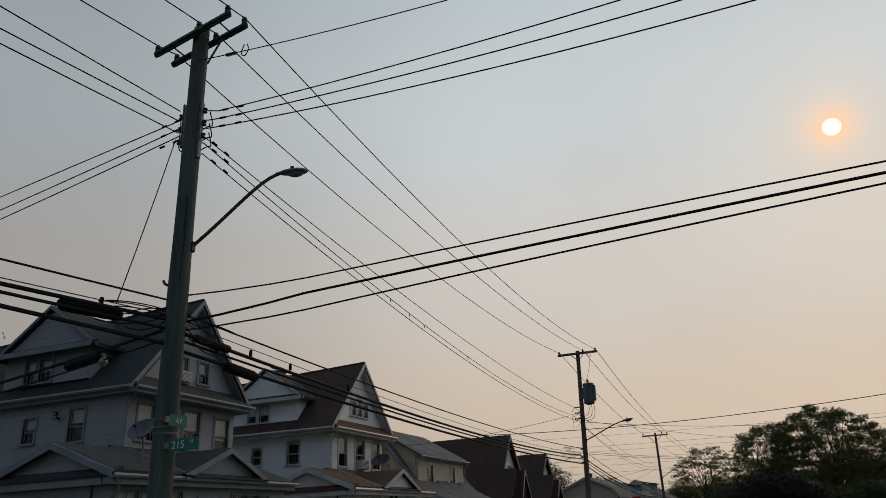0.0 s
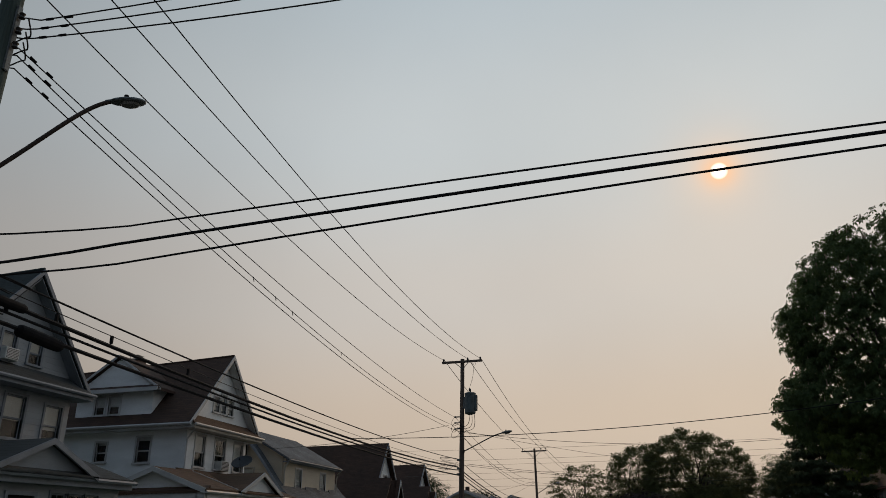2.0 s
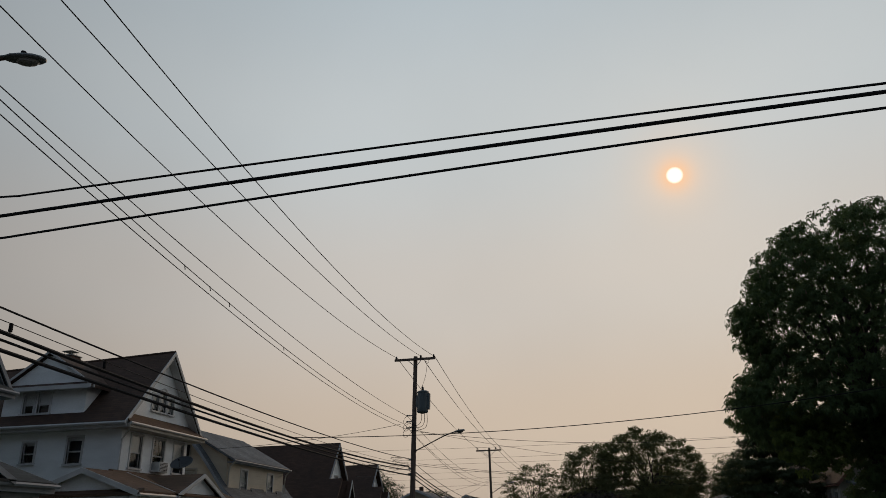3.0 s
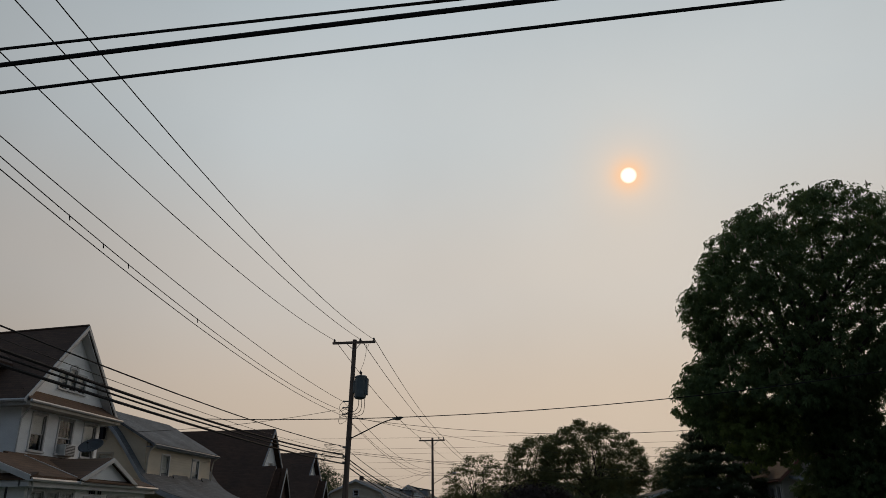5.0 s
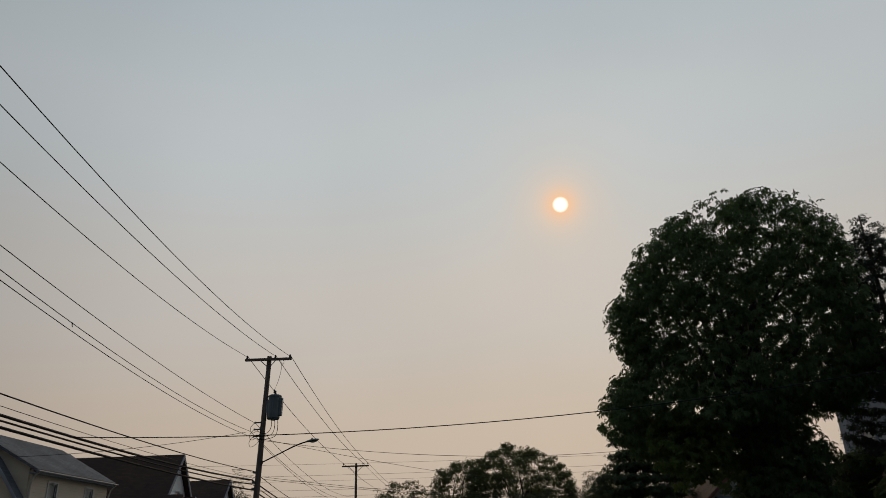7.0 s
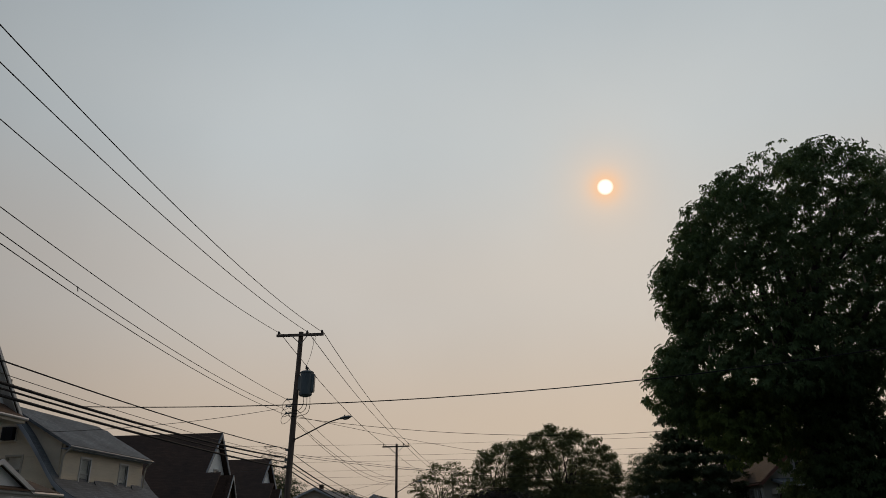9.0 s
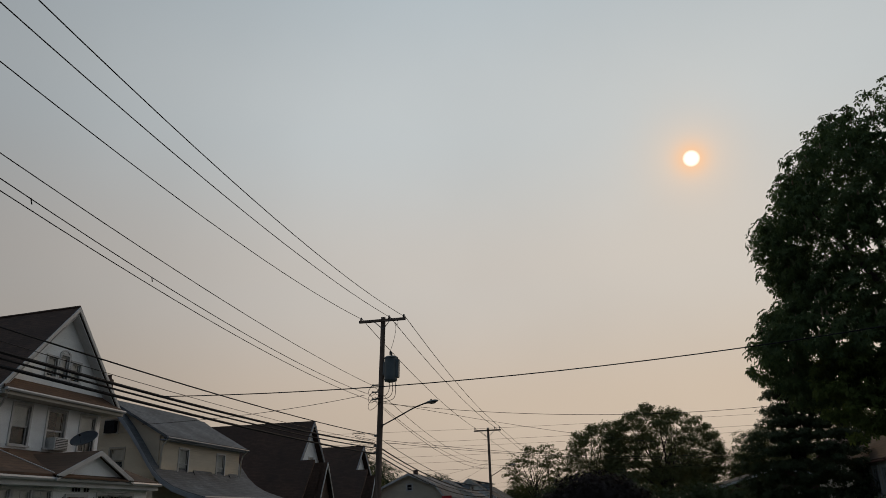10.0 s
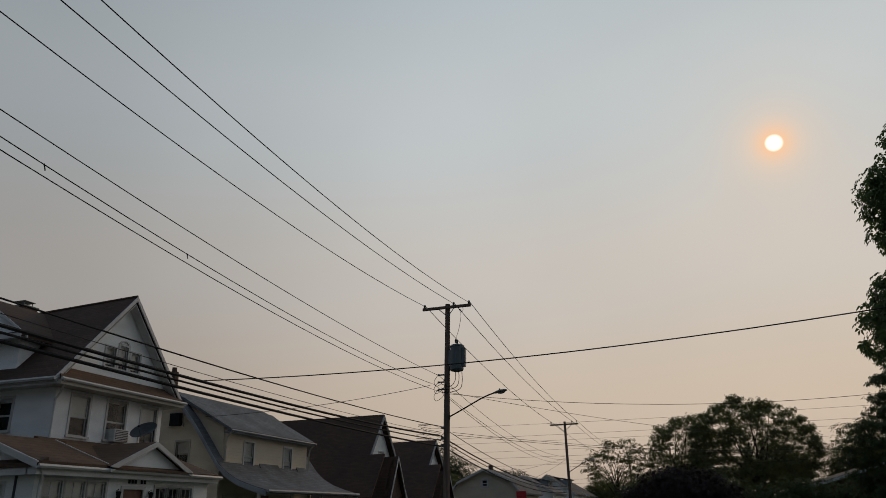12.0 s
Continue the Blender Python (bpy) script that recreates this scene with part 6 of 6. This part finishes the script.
broadleaf((10.47, 29.75, 0), "dense dark young growth at the foot of the chestnut", 18, 3.0, 0.1, SKIRT, 11500, 0.115, 6, 0.4, "leaf_big", 0.6, 0.25, 0.4)
# lower boughs that hang before the trunk, sunlight put into their lighter leaf colour
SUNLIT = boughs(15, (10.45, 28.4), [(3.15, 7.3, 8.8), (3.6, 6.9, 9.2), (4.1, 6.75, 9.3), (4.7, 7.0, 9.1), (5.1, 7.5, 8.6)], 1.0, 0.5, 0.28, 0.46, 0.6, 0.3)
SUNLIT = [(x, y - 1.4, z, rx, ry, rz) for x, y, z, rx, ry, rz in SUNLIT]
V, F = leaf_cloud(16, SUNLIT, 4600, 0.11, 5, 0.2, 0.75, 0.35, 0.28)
tagged(cloud_part("lower_foliage", V, F, "leaf_bright", chestnut), "lower boughs with sunlight put into a lighter leaf colour")
LOW = boughs(5, (10.6, 45.0), [(1.4, 8.1, 13.6), (3.0, 7.9, 13.6), (3.9, 7.9, 13.5), (4.5, 8.4, 13.3), (5.1, 9.3, 13.0), (6.0, 9.3, 12.8), (6.4, 9.7, 12.5), (7.1, 10.4, 12.2), (7.8, 10.9, 11.8)], 2.4, 0.72, 0.45, 0.85, 0.3, 0.4)
broadleaf((10.6, 45.0, 0), "dark maple with layered foliage beside the pavement", 7, 6.4, 0.22, LOW, 24000, 0.105, 5, 0.1, "leaf_dark", 0.6, 0.26)
MID = boughs(6, (8.57, 85.0), [(3.35, 5.09, 12.28), (4.4, 3.24, 14.25), (5.67, 2.89, 14.83), (6.37, 2.89, 14.95), (7.87, 3.24, 14.48), (9.15, 3.93, 13.44), (9.96, 4.98, 12.05), (10.54, 6.02, 10.19), (10.89, 6.83, 8.8)], 3.94, 0.92, 0.42, 0.9, 0.55, 0.1)
broadleaf((8.57, 85.0, 0), "spreading green street tree with an open crown", 11, 7.2, 0.3, MID, 21000, 0.13, 5, 0.0, "leaf_mid", 0.75, 0.27, 2.2)
MID2 = boughs(8, (2.31, 87.0), [(3.82, -1.28, 5.32), (5.09, -1.05, 5.79), (7.18, -0.7, 6.02), (7.99, -0.36, 5.79), (8.92, 0.22, 5.56), (9.5, 1.38, 4.98)], 2.55, 0.99, 0.52, 0.93, 0.55, 0.10)
broadleaf((2.31, 87.0, 0), "smaller green street tree beside the larger one", 12, 6.2, 0.22, MID2, 8000, 0.125, 5, 0.0, "leaf_mid", 0.75, 0.27, 1.7)
SPARSE = boughs(9, (-3.72, 89.0), [(3.93, -6.27, -0.94), (5.79, -7.54, -0.36), (6.83, -6.73, -0.24), (7.53, -5.81, -0.82), (8.11, -4.41, -1.75)], 2.32, 0.93, 0.46, 0.87, 0.50, 0.05)
broadleaf((-3.72, 89.0, 0), "thin-leaved open tree showing its branches", 13, 5.4, 0.16, SPARSE, 5200, 0.12, 5, 0.0, "leaf_mid", 0.85, 0.25, 0.25)
HEDGE = [(0, 0, 1.0, 1.3, 1.1, 1.0), (0.4, 0.2, 2.0, 1.1, 1.0, 0.8), (-0.6, 0, 1.6, 0.9, 0.9, 0.8), (0.9, 0, 1.1, 0.9, 0.9, 0.9)]
for k, (x, y, q) in enumerate(((4.4, 60.0, 0.95), (6.2, 61.5, 0.85), (7.9, 60.5, 0.95), (9.6, 62.0, 0.9), (11.3, 60.5, 0.95), (-1.2, 73.0, 1.2), (1.4, 70.0, 1.2), (3.4, 66.0, 1.3), (12.8, 64.0, 1.0))):
    broadleaf((x, y, 0), "tall dark green garden shrub beside the road", 60 + k, 1.5, 0.08, [tuple(v * q * 1.15 for v in l) for l in HEDGE], 3000, 0.13, 5, 0.1, "shrub" if 1 <= k <= 4 else "leaf_dark", 0.8, 0.25)
COP = [(0, 0, 1.9, 2.4, 2.0, 1.5), (-1.5, 0, 1.4, 1.6, 1.6, 1.2), (1.4, 0, 1.6, 1.6, 1.6, 1.2)]
broadleaf((1.8, 52.5, 0), "low dark purple-leaved tree by the road", 17, 2.0, 0.12, COP, 15000, 0.11, 5, 0.2, "leaf_purple", 0.7, 0.27, 9.0)
FAR = [(0, 0, 4.6, 2.6, 2.4, 2.2), (-1.8, 0, 3.6, 2.0, 2, 1.7), (1.8, 0, 3.8, 2.0, 2, 1.7)]
for k, (x, y, s) in enumerate(((-31, 92, 1.15), (-24, 90, 1.05), (-17.5, 104, 0.95), (-10, 140, 1.0), (-3, 135, 1.0), (4, 120, 1.2), (12, 100, 1.25), (18, 84, 1.2), (-36.6, 22.5, 1.85), (20, 60, 1.2), (-26.5, 100, 1.45))):
    broadleaf((x, y, 0), "distant dark green tree behind the houses", 20 + k, 4.5 * s, 0.18 * s, [tuple(v * s for v in l) for l in FAR], 5200, 0.22 * min(s, 1.15), 4, 0.08, "leaf_mid" if k % 2 else "leaf_dark", 0.7)


def spruce(at, label, seed, height, reach):
    """A pointed cone of tiered boughs, longest low down, their tips turned up."""
    t = thing("tree", at, label, "tree", "street trees")
    rng = random.Random(seed)
    part("trunk", tube_bm([(0, 0, height * k / 8) for k in range(9)], [0.2 * (1.02 - k / 8) + 0.02 for k in range(9)], 10), "bark", t)
    lumps = []
    z = height - 0.12
    while z > 2.6:
        R = min(reach, 0.1 + 0.92 * (height - z)) * rng.uniform(0.85, 1.08)
        n = 3 if R < 0.6 else 5 if R < 1.5 else 7
        turn = rng.random() * 6.28
        for j in range(n):
            a = turn + 2 * math.pi * (j + rng.uniform(-0.25, 0.25)) / n
            rr = R * rng.uniform(0.7, 1.1)
            d = Vector((math.cos(a), math.sin(a), 0))
            pts = [Vector((0, 0, z)), d * rr * 0.5 + Vector((0, 0, z - 0.08 * rr)), d * rr * 0.85 + Vector((0, 0, z - 0.03 * rr)), d * rr + Vector((0, 0, z + 0.08 * rr))]
            if rr > 0.5:
                part("bough", tube_bm(pts, [0.035, 0.026, 0.016, 0.006], 5), "bark", t)
            steps = max(1, int(rr / 0.34))
            for k in range(steps):
                q = 1.0 if steps == 1 else 0.28 + 0.72 * k / (steps - 1)
                c = pts[0].lerp(pts[1], q / 0.5) if q < 0.5 else pts[1].lerp(pts[3], (q - 0.5) / 0.5)
                r = 0.15 + 0.15 * min(1, rr) * rng.uniform(0.7, 1.3)
                lumps.append((c.x, c.y, c.z - 0.03, r * 1.15, r * 1.15, 0.1 + 0.05 * rng.random()))
        z -= 0.32 + 0.22 * min(1, 0.6 * (height - z))
    V, F = leaf_cloud(seed, lumps, 17000, 0.095, 5, 0.1, 0.9, 9.0, 0.22)
    cloud_part("crown", V, F, "needle", t)
    return t


spruce((15.95, 30.4, 0), "tall thin spruce with layered dark boughs", 31, 11.75, 2.5)
TALL = [(0, 0, 1.2, 1.1, 1.0, 1.2), (0.2, 0.1, 2.6, 1.0, 0.9, 0.9), (-0.3, -0.2, 2.0, 0.9, 0.8, 0.9), (0.3, 0, 3.3, 0.7, 0.7, 0.6)]
for k, (x, y) in enumerate(((13.9, 28.0), (14.2, 31.6))):
    broadleaf((x, y, 0.1), "tall dark green shrub against the house wall", 80 + k, 2.6, 0.08, TALL, 3200, 0.15, 5, 0.15, "leaf_big", 0.85, 0.25)
SHR = [(0, 0, 0.8, 1.2, 1.0, 0.9), (0.9, 0.3, 0.7, 0.9, 0.9, 0.8)]
for k, (x, y) in enumerate(((11.9, 33), (12.4, 36), (11.8, 26), (12.5, 39))):
    broadleaf((x, y, 0.1), "clipped green shrub in a front garden", 50 + k, 0.8, 0.05, SHR, 1500, 0.14, 4, 0.2, "shrub", 0.7)


# red plate on a post by the kerb
sign = thing("road_sign", (-7.2, 56.7, 0.14), "red sign plate on a steel post beside the road", "road sign")
part("post", tube_bm([(0, 0, 0), (0, 0, 2.45)], 0.03, 8), "steel", sign)
part("plate", soft_box(-0.3, 0.3, -0.045, -0.03, 1.8, 2.44, 0.006), "red", sign)
